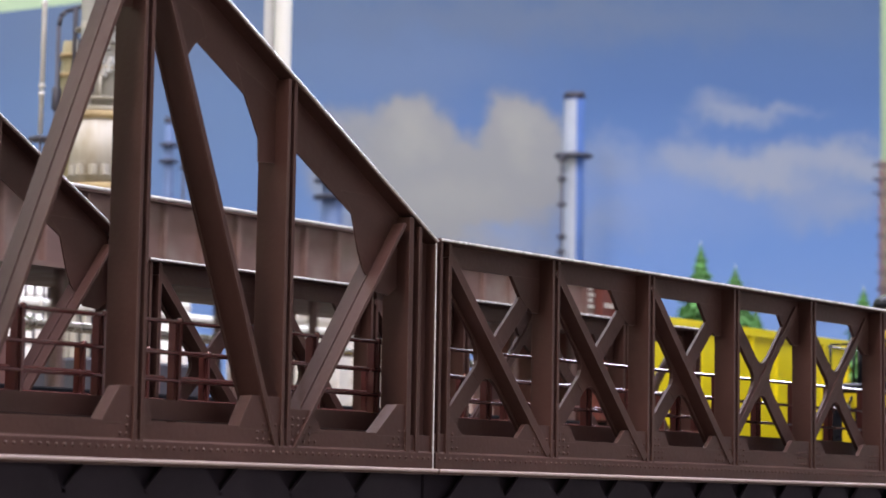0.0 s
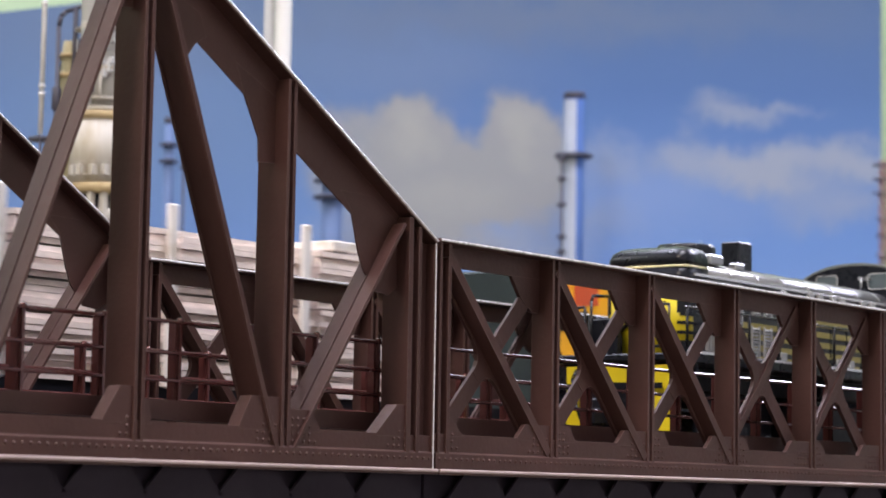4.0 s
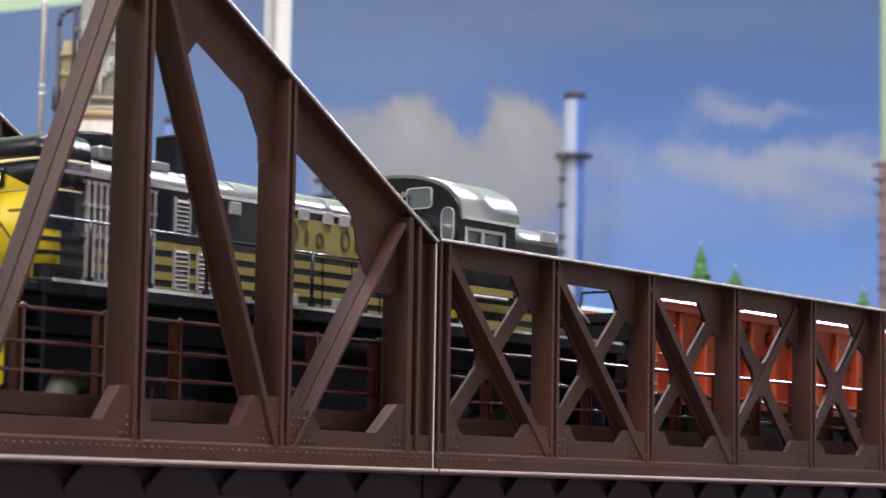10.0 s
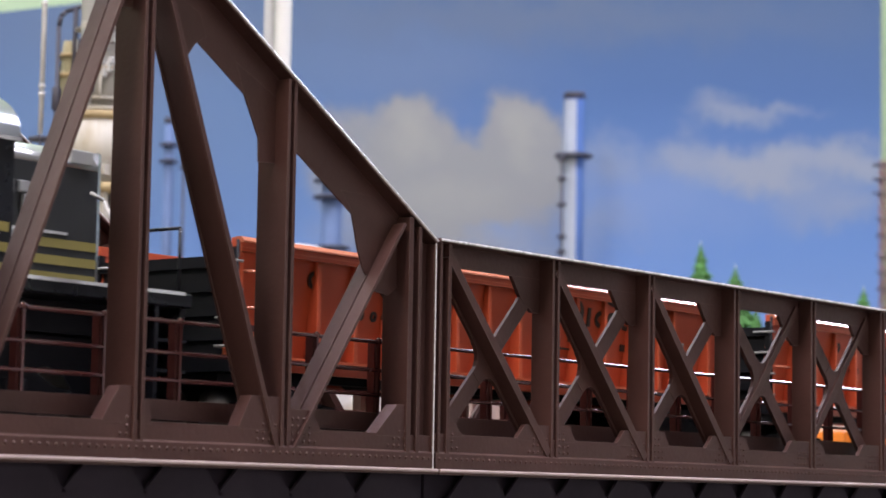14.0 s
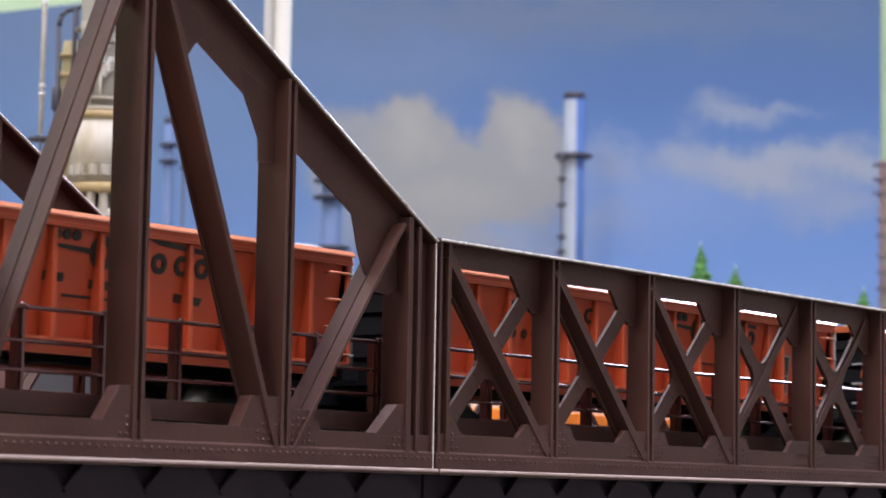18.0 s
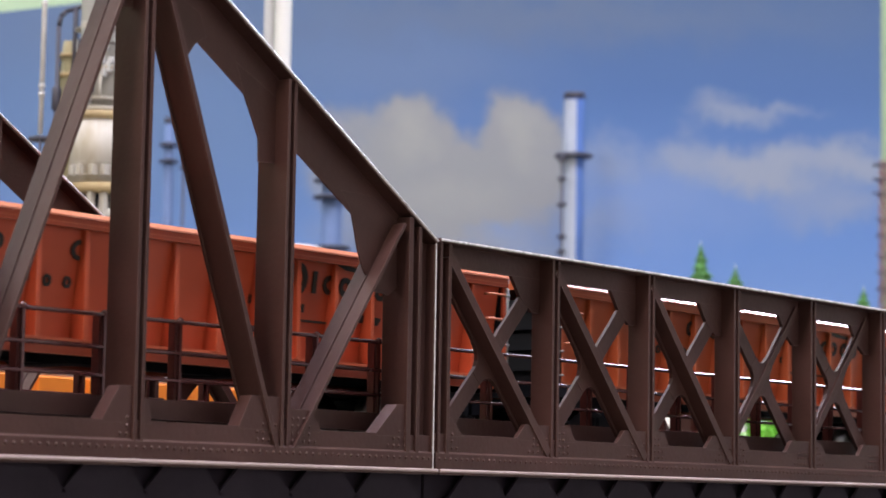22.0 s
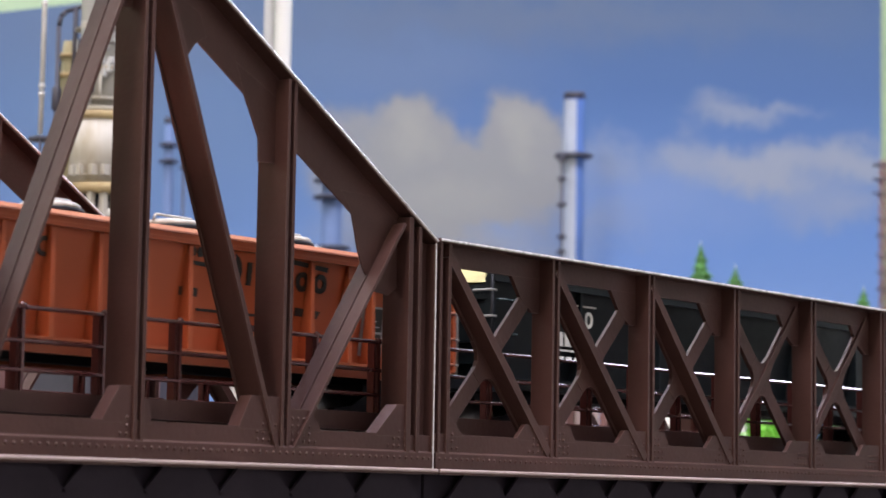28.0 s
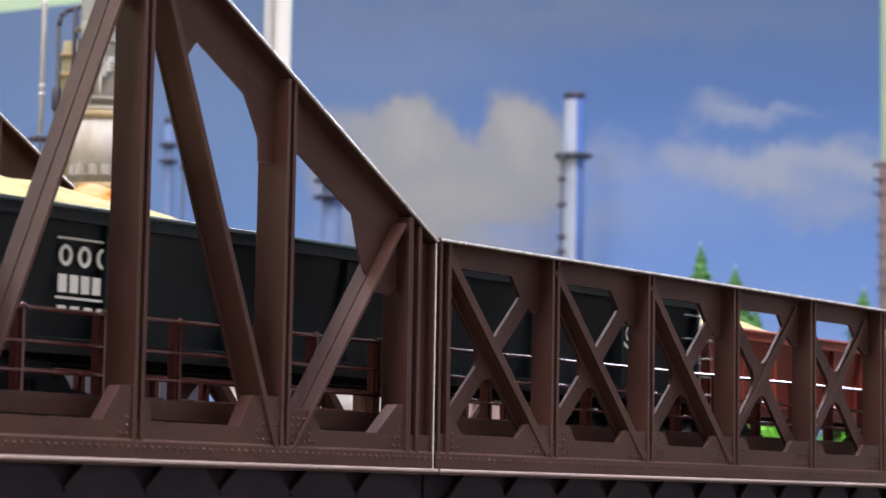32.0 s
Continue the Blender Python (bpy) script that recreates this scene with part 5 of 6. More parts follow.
        for b in ((29.4, 41.8, 34.2, 34.8), (29.4, 41.8, 41.0, 41.6), (29.4, 30.0, 34.8, 41.0), (41.2, 41.8, 34.8, 41.0), (34.5, 35.1, 34.8, 41.0)):
            box(bm, b[0], b[1], *yy, b[2], b[3])
        part("side_window_frame", bm, M["frame_white"], lo, "white window frame")
        bm = BM()
        box(bm, 30.0, 41.2, *sorted((s * 15.8, s * 15.6)), 34.8, 41.0)
        part("side_window", bm, M["glass"], lo, "cab side window")
        for z in (24.2, 27.2, 30.2):
            bm = BM()
            box(bm, 28.0, 44.6, *sorted((s * 16.3, s * 16.45)), z - 0.7, z + 0.7)
            part("side_stripe", bm, M["stripe"], lo, "dull gold stripe")
        bm = BM()
        tube(bm, (27, s * 17.0, 29.0), (42, s * 17.0, 29.0), 0.3, 6)
        part("hand_hold", bm, M["frame_white"], lo)
        # windows of the end walls
        for x, o in ((27.4, -1), (45.4, 1)):
            xs = sorted((x, x + o * 0.35))
            for ya, yb, za, zb in ((4.2, 10.2, 45.2, 49.2), (12.4, 15.4, 38.6, 45.2)):
                ya, yb = sorted((s * ya, s * yb))
                bm = BM()
                r, f = 0.9 if yb - ya > 4 else 1.45, 0.17
                out = []
                for ky, kz, turn in ((yb - r, zb - r, 0), (ya + r, zb - r, 1), (ya + r, za + r, 2), (yb - r, za + r, 3)):
                    for i in range(5):
                        a = (turn + i / 4) * math.pi / 2
                        out.append((ky + r * math.cos(a), kz + r * math.sin(a)))
                cy, cz = (ya + yb) / 2, (za + zb) / 2
                inn = [(cy + (p - cy) * (1 - 2 * f / (yb - ya)), cz + (q - cz) * (1 - 2 * f / (zb - za))) for p, q in out]
                for i in range(len(out)):
                    k = (i + 1) % len(out)
                    prism(bm, [out[i], out[k], inn[k], inn[i]], *xs, "x")
                part("end_window_frame", bm, M["frame_white"], lo, "rounded white window frame")
                bm = BM()
                prism(bm, inn, *sorted((x, x + o * 0.12)), "x")
                part("end_window", bm, M["glass"], lo, "cab end window")
        for z in (25.4, 28.0, 30.6):
            bm = BM()
            box(bm, 27.1, 27.4, *sorted((s * 10.6, s * 16.3)), z - 0.75, z + 0.75)
            part("cab_end_stripe", bm, M["yellow_dull"], lo, "dull yellow stripe")
        for z in (36.0, 34.2):
            bm = BM()
            box(bm, 27.15, 27.4, *sorted((s * 10.4, s * 16.3)), z, z + 0.3)
            part("cab_end_line", bm, M["stripe"], lo)
    bm = BM()
    arch = [(-16.8 * math.cos(a), 43.4 + 8.7 * max(0, math.sin(a)) ** 0.82) for a in [i * math.pi / 20 for i in range(0, 21)]]
    arch_in = [(-16.2 * math.cos(a), 43.4 + 8.1 * max(0, math.sin(a)) ** 0.82) for a in [i * math.pi / 20 for i in range(20, -1, -1)]]
    for (y0, z0), (y1, z1), (y2, z2), (y3, z3) in zip(arch, arch[1:], arch_in[::-1][1:], arch_in[::-1]):
        a = [vert(bm, 27.9, *p) for p in ((y0, z0), (y1, z1), (y2, z2), (y3, z3))]
        b = [vert(bm, 46.0, *p) for p in ((y0, z0), (y1, z1), (y2, z2), (y3, z3))]
        quad(bm, a)
        quad(bm, b[::-1])
        quad(bm, [a[0], b[0], b[1], a[1]], 0, True)
        quad(bm, [a[3], a[2], b[2], b[3]], 0, True)
    part("cab_roof", bm, M["silver"], lo, "silver arched cab roof")
    for s in (-1, 1):
        bm = BM()
        box(bm, 27.9, 46.0, *sorted((s * 16.5, s * 17.1)), 42.9, 43.5)
        part("cab_gutter", bm, M["chrome"], lo, "bright edge under the cab roof")
    bm = BM()
    for k, (y, l) in enumerate(((0.6, 5.0), (-0.9, 3.6))):
        tube(bm, (27.4, y - 4, 47.8), (27.4 - l * 0.6, y - 4, 47.8), 0.25, 8, 0.55)
    tube(bm, (23.6, -4.2, 45.2), (23.6, -4.2, 47.6), 0.3, 6)
    part("horn", bm, M["silver"], lo, "small twin horn")
    # short hood
    bm = BM()
    box(bm, 45.4, 68.5, -W, W, 23.4, 41.6)
    part("short_hood_side", bm, M["hoodgrey"], lo, "dark grey short hood")
    bm = BM()
    prism(bm, [(y, z + 0.6) for y, z in roof], 45.4, 68.5, "x", smooth=True)
    part("short_hood_roof", bm, M["silver"], lo, "silver rounded short hood roof")
    bm = BM()
    prism(bm, [(68.5, -W), (70.2, -W + 1.2), (70.2, W - 1.2), (68.5, W)], 23.4, 44.6, "z")
    part("short_hood_end", bm, M["silver"], lo, "light edge of the short hood end")
    for s in (-1, 1):
        for z in (24.4, 27.0, 29.6):
            bm = BM()
            box(bm, 46, 68.4, *sorted((s * W, s * (W + 0.15))), z - 0.7, z + 0.7)
            part("side_stripe", bm, M["stripe"], lo, "dull gold stripe")
        for b, m in (((62, 66.8, 42.2, 44.4), "vent"), ((48, 50.6, 36.2, 38.6), "vent"), ((51.6, 54, 36.6, 38.4), "vent"), ((49, 52, 28.8, 31.0), "vent"), ((52.5, 55.6, 31.2, 36.4), "vent")):
            bm = BM()
            cbox(bm, b[0], b[1], *sorted((s * (W - 0.1), s * (W + 0.7))), b[2], b[3], 0.15)
            part("hood_box", bm, M[m], lo)
        bm = BM()
        box(bm, 48, 62, *sorted((s * W, s * (W + 0.35))), 31.0, 31.4)
        wire(bm, [(66.0, s * (W + 1), 38), (68.5, s * (W + 1.4), 37), (71, s * (W + 3), 30), (74, s * (W + 4), 27)], 0.28, 6)
        part("hand_hold", bm, M["frame_white"], lo)
    # walkway railings
    for s in (-1, 1):
        y = s * 16.6
        bm = BM()
        wire(bm, [(-80, y, 32.6), (-58, y, 32.6), (24.5, y, 32.6)], 0.26, 6)
        part("walk_rail", bm, M["darkmetal"], lo, "thin shiny dark handrail")
        proto = None
        for x in (-79, -66, -53, -40, -28, -14, 0, 12, 24):
            if proto is None:
                bm = BM()
                tube(bm, (0, 0, 23.2), (0, 0, 32.8), 0.34, 6)
                box(bm, -0.6, 0.6, -0.35, 0.35, 22.2, 24.2)
                proto = part("stanchion", bm, M["black"], lo, "", (x, y, 0))
            else:
                again("stanchion", proto, lo, (x, y, 0))
        bm = BM()
        tube(bm, (-18, s * 13.2, 17.6), (14, s * 13.2, 17.6), 2.1, 12)
        part("air_tank", bm, M["under"], lo)
    for s in (-1, 1):
        bogie(lo, s * 50, 11)
        bm = BM()
        cbox(bm, *sorted((s * 25.6, s * 75)), -7.5, 7.5, 3.6, 16.2, 0.6)
        part("gear_casing", bm, M["under"], lo, "black gear casing between the wheels")
        coupler(lo, s * 82.5, s)
    bm = BM()
    cbox(bm, -27, 25, -14.5, 14.5, 5, 15.5, 1)
    part("fuel_tank", bm, M["under"], lo)
    FRONT.append((lo, 318.0))


front_train()
loco()


# ---- the train on the far track, running the other way ----
def back_car(name, label, cat, length):
    car = thing(name, label, cat, group="freight cars of the far train")
    for s in (-1, 1):
        bogie(car, s * (length / 2 - 20))
        coupler(car, s * (length / 2 - 2), s)
    bm = BM()
    box(bm, -length / 2 + 2, length / 2 - 2, -13, 13, 10.0, 12.6)
    for s in (-1, 1):
        box(bm, -length / 2 + 2, length / 2 - 2, *sorted((s * 13, s * 15.5)), 9.0, 13.2)
    part("underframe", bm, M["under"], car)
    return car


def girder_car():
    L = 240
    c = thing("girder_flat_car", "flat car carrying a long weathered brown plate girder", "freight car", group="freight cars of the far train")
    for s in (-1, 1):
        bogie(c, s * (L / 2 - 26))
        coupler(c, s * (L / 2 - 2), s)
    bm = BM()
    cbox(bm, -L / 2 + 4, L / 2 - 4, -15.5, 15.5, 9.6, 11.6, 0.3)
    part("deck", bm, M["under"], c)
    e = L / 2 - 12.5
    for nm, b in (("girder_web", (-15.2, -14.0, 35.0, 49.4)), ("girder_web", (14.0, 15.2, 35.0, 49.4)), ("girder_top", (-17.0, 17.0, 49.4, 50.4)), ("girder_foot", (-17.0, 17.0, 34.0, 35.0))):
        bm = BM()
        box(bm, -e, e, *b)
        part(nm, bm, M["brownfreight"], c, "weathered pinkish brown plate girder")
    for s in (-1, 1):
        bm = BM()
        rail8(bm, -e, e, s * 16.9, 50.2, 0.4)
        part("girder_edge", bm, M["glint"], c, "pale bright girder edge")
        for k in range(20):
            x = -e + 5 + k * (2 * e - 10) / 19
            bm = BM()
            box(bm, x - 0.45, x + 0.45, *sorted((s * 15.15, s * 16.4)), 35.0, 49.4)
            part("stiffener", bm, M["brownfreight"], c)
        # low trusses under the girder ends
        for k in range(9):
            x = -e + 8 + k * (2 * e - 16) / 8
            bm = BM()
            box(bm, x - 0.8, x + 0.8, *sorted((s * 13.2, s * 14.6)), 11.6, 34.0)
            part("strut", bm, M["brownfreight"], c, "brown upright strut under the girder")
        o = s * (L / 2 - 8.2)
        bm = BM()
        cbox(bm, o - 4.3, o + 4.3, -16.5, 16.5, 11.6, 49.8, 0.5)
        part("end_block", bm, M["boxred"], c, "red-brown end block")
        bm = BM()
        box(bm, o - 4.8, o + 4.8, -17.1, 17.1, 48.4, 50.6)
        for k in range(5):
            box(bm, *sorted((o + s * 4.3, o + s * 4.9)), -15.5, 15.5, 16 + k * 7, 17.2 + k * 7)
        for y in (-16.7, -6, 5, 15.5):
            box(bm, *sorted((o + s * 4.3, o + s * 5.1)), y, y + 1.2, 12, 48.4)
        for x in (-3.9, 2.9):
            box(bm, o + x, o + x + 1.0, -17.2, -16.5, 12, 48.4)
        part("end_ribs", bm, M["boxred"], c)
        bm = BM()
        for k in range(3):
            box(bm, o - 2.4 + k * 1.8, o - 1.2 + k * 1.8, -16.75, -16.5, 40.4, 41.6)
        for k in range(5):
            box(bm, o - s * 8, o - s * 8 + 3.4 - (k % 2), -15.45, -15.2, 40.0 + k * 1.5, 40.9 + k * 1.5)
        part("small_print", bm, M["ltr_white"], c, "small unreadable white bars")
    return c

def yellow_hopper():
    L = 126
    c = back_car("yellow_hopper_car", "bright yellow smooth-sided covered hopper car", "hopper car", L)
    bm = BM()
    prism(bm, [(-L / 2 + 6, 38), (-L / 2 + 4, 17), (-L / 2 + 24, 10), (L / 2 - 24, 10), (L / 2 - 4, 17), (L / 2 - 6, 38)], -16.5, 16.5)
    part("body", bm, M["lemon"], c)
    bm = BM()
    box(bm, -L / 2 + 5, L / 2 - 5, -17.1, 17.1, 38, 40.2)
    part("top_rail", bm, M["lemon"], c)
    for k in range(9):
        for s in (-1, 1):
            x = -L / 2 + 8 + k * (L - 16) / 8
            bm = BM()
            box(bm, x - 0.6, x + 0.6, *sorted((s * 16.5, s * 17.2)), 14, 38)
            part("rib", bm, M["lemon"], c)
    bm = BM()
    for k in range(5):
        lathe(bm, [(4, 40.2), (4, 41.4), (1, 42)], (-44 + k * 22, 0, 0), "z", 14)
    part("hatches", bm, M["lemon"], c)
    return c


def lumber_car():
    L = 180.4
    c = back_car("centerbeam_flat_car", "centre-beam flat car stacked with white wrapped lumber bundles", "freight car", L)
    for s in (-1, 1):
        e = s * (L / 2 - 6)
        bm = BM()
        prism(bm, [(e, 12.6), (e + s * 3.5, 12.6), (e + s * 3.5, 50.0), (e, 50.0), (e - s * 7, 45), (e - s * 2.5, 28)], -16.4, 16.4)
        part("bulkhead", bm, M["amber"], c, "amber end bulkhead")
        bm = BM()
        box(bm, *sorted((e + s * 3.5, e + s * 3.8)), -8, 8, 42, 47.5)
        part("bulkhead_band", bm, M["orange"], c)
        bm = BM()
        for k in range(3):
            box(bm, *sorted((e + s * 3.8, e + s * 4.0)), -5, 5, 36 + k * 1.8, 37 + k * 1.8)
        part("small_print", bm, M["ltr_black"], c)
        for y in (-11, 0, 11):
            bm = BM()
            box(bm, *sorted((e + s * 3.5, e + s * 4.3)), y - 0.5, y + 0.5, 13, 51)
            part("bulkhead_rib", bm, M["amber"], c)
    bm = BM()
    box(bm, -L / 2 + 9, L / 2 - 9, -17, 17, 11.4, 14.2)
    part("deck", bm, M["amber"], c)
    bm = BM()
    box(bm, -L / 2 + 9, L / 2 - 9, -1, 1, 14, 50.5)
    part("centre_beam", bm, M["amber"], c)
    random.seed(5)
    for s in (-1, 1):
        for j in range(5):
            z0 = 14.6 + j * 7.3
            for k in range(5):
                x0 = -L / 2 + 12.5 + k * 31.3
                bm = BM()
                cbox(bm, x0, x0 + 30.4, *sorted((s * 1.4, s * (16.6 + random.uniform(-0.25, 0.25)))), z0, z0 + 6.8, 0.35)
                b = part("wrapped_lumber", bm, M["wrap"], c, "white wrapped lumber bundle")
                for size, depth, ink, note in ((1.0, 16.93, "logo_pink", "pale pink printed ring"), (0.62, 16.98, "logo_red", "red round printed mark")):
                    bm = BM()
                    for q in range(3):
                        xx, n = x0 + 3.6 + q * 10.2 + 1.2 * (j % 2), 12
                        pts = [(xx + 1.75 * size * math.cos(a), z0 + 3.5 + 2.0 * size * math.sin(a)) for a in [i * math.tau / n for i in range(n)]]
                        prism(bm, pts, *sorted((s * depth, s * 16.7)))
                    part("round_mark", bm, M[ink], b, note)
                bm = BM()
                for q in range(3):
                    xx = x0 + 6.4 + q * 10.2 + 1.2 * (j % 2)
                    for r in range(3):
                        box(bm, xx, xx + 4.6 - r, *sorted((s * 16.92, s * 16.7)), z0 + 2.0 + r * 1.1, z0 + 2.5 + r * 1.1)
                tagged(part("printed_bars", bm, M["wrap_grey"], b), kind="stuff")
    return c


def timber_car():
    L = 196
    c = back_car("bulkhead_flat_car", "bulkhead flat car with stacks of grey-pink timber", "freight car", L)
    e = L / 2 - 6
    bm = BM()
    cbox(bm, e - 5, e, -16.5, 16.5, 12.6, 48.6, 0.6)
    part("bulkhead", bm, M["teal"], c, "dark teal end bulkhead")
    bm = BM()
    for y in (-15.8, -5.5, 4.5, 14.8):
        box(bm, e, e + 0.9, y, y + 1.1, 12.8, 48.0)
    part("bulkhead_rib", bm, M["teal"], c)
    for x in (36.0, -5.0, -46.0):
        for s in (-1, 1):
            bm = BM()
            cbox(bm, x - 1.3, x + 1.3, *sorted((s * 16.3, s * 17.6)), 12.6, 49.5, 0.3)
            part("stake", bm, M["carwhite"], c, "pale upright stake")
    bm = BM()
    cbox(bm, 6, 20, -15.4, 15.4, 45.2, 47.4, 0.3)
    part("top_bundle", bm, M["carwhite"], c, "pale wrapped bundle")
    bm = BM()
    cbox(bm, -e, -e + 3, -16, 16, 12.6, 49, 0.4)
    part("stake_wall", bm, M["carwhite"], c, "pale stake wall")
    random.seed(8)
    for k in range(3):
        for j in range(5):
            x0 = -e + 5 + k * 44
            z0 = 13.0 + j * 6.4
            for q in range(5):
                bm = BM()
                o = random.uniform(-0.6, 0.6)
                box(bm, x0 + random.uniform(0, 1), x0 + 42 + random.uniform(-1, 0.4), -15.5 + o, 15.5 + o, z0 + q * 1.2, z0 + q * 1.2 + 1.1)
                part("plank", bm, M["wood"], c)
    return c


def tank_car(mat, label, L, fittings, R=15.5):
    c = back_car("tank_car", label, "tank car", L)
    h = L / 2 - 4
    bm = BM()
    lathe(bm, [(3, -h), (10, -h + 1.5), (R * 0.9, -h + 4.5), (R, -h + 9), (R, h - 9), (R * 0.9, h - 4.5), (10, h - 1.5), (3, h)], (0, 0, 27.0), "x", 36)
    part("tank", bm, M[mat], c)
    for x, r in fittings:
        bm = BM()
        lathe(bm, [(r, R - 2), (r, R + 3.5), (r * 0.85, R + 4.7), (r * 0.3, R + 5.3)], (x, 0, 27.0), "z", 20)
        part("dome", bm, M["black"], c, "black dome on the tank top")
        bm = BM()
        lathe(bm, [(r + 0.7, R + 2.7), (r + 0.7, R + 3.5)], (x, 0, 27.0), "z", 20)
        tube(bm, (x, -2, R + 31.5), (x, -2, R + 33.7), 0.5, 8)
        part("dome_rim", bm, M["under"], c)
    bm = BM()
    for s in (-1, 1):
        wire(bm, [(-14, s * 9, R + 24), (-14, s * 9, R + 33), (14, s * 9, R + 33), (14, s * 9, R + 24)], 0.3, 6)
        tube(bm, (-h + 4, s * 16.2, 24), (h - 4, s * 16.2, 24), 0.35, 6)
    part("railing", bm, M["under"], c)
    for x in (-0.32 * L, -0.11 * L, 0.11 * L, 0.32 * L):
        bm = BM()
        lathe(bm, [(R + 0.2, x - 0.5), (R + 0.2, x + 0.5)], (0, 0, 27.0), "x", 36)
        part("tank_band", bm, M[mat], c)
    return c


def silver_hopper():
    L = 150
    c = back_car("covered_hopper_car", "white covered freight car with louvred panels and red-brown lower sides", "freight car", L)
    bm = BM()
    cbox(bm, -L / 2 + 6, L / 2 - 6, -15.8, 15.8, 17.6, 43.0, 0.6)
    part("body", bm, M["carwhite"], c)
    bm = BM()
    prism(bm, [(-17, 43), (-16.4, 44.4), (0, 46.2), (16.4, 44.4), (17, 43)], -L / 2 + 5, L / 2 - 5, "x")
    part("roof", bm, M["carwhite"], c, "white shallow roof")
    for k in range(13):
        bm = BM()
        x = -L / 2 + 10 + k * (L - 20) / 12
        prism(bm, [(-17.2, 43.1), (-16.5, 44.9), (0, 46.7), (16.5, 44.9), (17.2, 43.1)], x - 0.5, x + 0.5, "x")
        part("roof_rib", bm, M["carwhite"], c)
    for s in (-1, 1):
        for k in range(7):
            x = -L / 2 + 8 + k * (L - 16) / 6
            bm = BM()
            box(bm, x - 0.7, x + 0.7, *sorted((s * 15.7, s * 16.8)), 17.6, 43)
            part("post", bm, M["carwhite"], c)
        for k in range(6):
            x0 = -L / 2 + 10.5 + k * (L - 16) / 6
            if k % 2 == 0:
                bm = BM()
                for q in range(9):
                    z = 20.5 + q * 2.3
                    prism(bm, [(s * 15.7, z), (s * 16.6, z), (s * 15.7, z + 1.7)], x0, x0 + 17, "x")
                part("louvre_panel", bm, M["carwhite"], c, "white louvred panel")
            else:
                bm = BM()
                box(bm, x0 + 1, x0 + 16, *sorted((s * 15.7, s * 16.1)), 20.0, 41.0)
                part("door_panel", bm, M["silvercar"], c, "pale grey door panel")
        bm = BM()
        box(bm, -L / 2 + 5, L / 2 - 5, *sorted((s * 14.0, s * 15.9)), 7.2, 17.4)
        part("side_sill", bm, M["boxred"], c, "red-brown lower side")
        for k in range(16):
            bm = BM()
            x = -L / 2 + 8 + k * (L - 16) / 15
            box(bm, x - 0.5, x + 0.5, *sorted((s * 15.8, s * 16.6)), 7.4, 17.2)
            part("sill_rib", bm, M["boxred"], c)
    return c


def low_car(mat, upper, label, L):
    c = thing("gondola_car", label, "gondola car", group="low cars of the yard train")
    for sgn in (-1, 1):
        bogie(c, sgn * (L / 2 - 16))
        coupler(c, sgn * (L / 2 - 2), sgn)
    bm = BM()
    cbox(bm, -L / 2 + 3, L / 2 - 3, -16.4, 16.4, 7.6, 16.6, 0.4)
    part("body", bm, M[mat], c)
    bm = BM()
    cbox(bm, -L / 2 + 6, L / 2 - 6, -15.6, 15.6, 16.6, 21.8, 0.5)
    part("cover", bm, M[upper], c, "pale cover")
    for k in range(7):
        for sgn in (-1, 1):
            bm = BM()
            x = -L / 2 + 7 + k * (L - 14) / 6
            box(bm, x - 0.6, x + 0.6, *sorted((sgn * 16.4, sgn * 17.0)), 8.0, 16.2)
            part("rib", bm, M[mat], c)
    return c


YARD = []


def back_train():
    BACK.append((yellow_hopper(), 262.0))
    BACK.append((girder_car(), 77.5))
    BACK.append((lumber_car(), -138.4))
    BACK.append((timber_car(), -348.0))
    BACK.append((silver_hopper(), -522.0))
    BACK.append((tank_car("black", "glossy black tank car with four black domes", 124, ((29, 5.0), (-5.5, 4.0), (-17, 5.0), (-38, 5.0))), -672.0))
    BACK.append((tank_car("gtank", "pale blue-grey tank car with a black dome", 136, ((0, 6.0),)), -805.0))
    BACK.append((tank_car("carwhite", "white stained tank car with a black dome", 140, ((11.5, 4.5),), 12.4), -954.0))
    YARD.append((low_car("amber_or", "wrap_grey", "low bright orange car with a white cover", 104), 1125.0))
    YARD.append((low_car("tower", "wrap_grey", "low cream car with a white cover", 60), 1207.0))


back_train()


# ---- the refinery and the scenery behind the tracks ----
def stand(name, label, cat, u, d, group=""):
    x, y = spot(u, d)
    return thing(name, label, cat, (x, y, 0.4), group)


def ladder(bm, x, y, z0, z1, w=1.6):
    for s in (-1, 1):
        tube(bm, (x, y + s * w / 2, z0), (x, y + s * w / 2, z1), 0.16, 4)
    z = z0
    while z < z1:
        tube(bm, (x, y - w / 2, z), (x, y + w / 2, z), 0.12, 4)
        z += 2.2


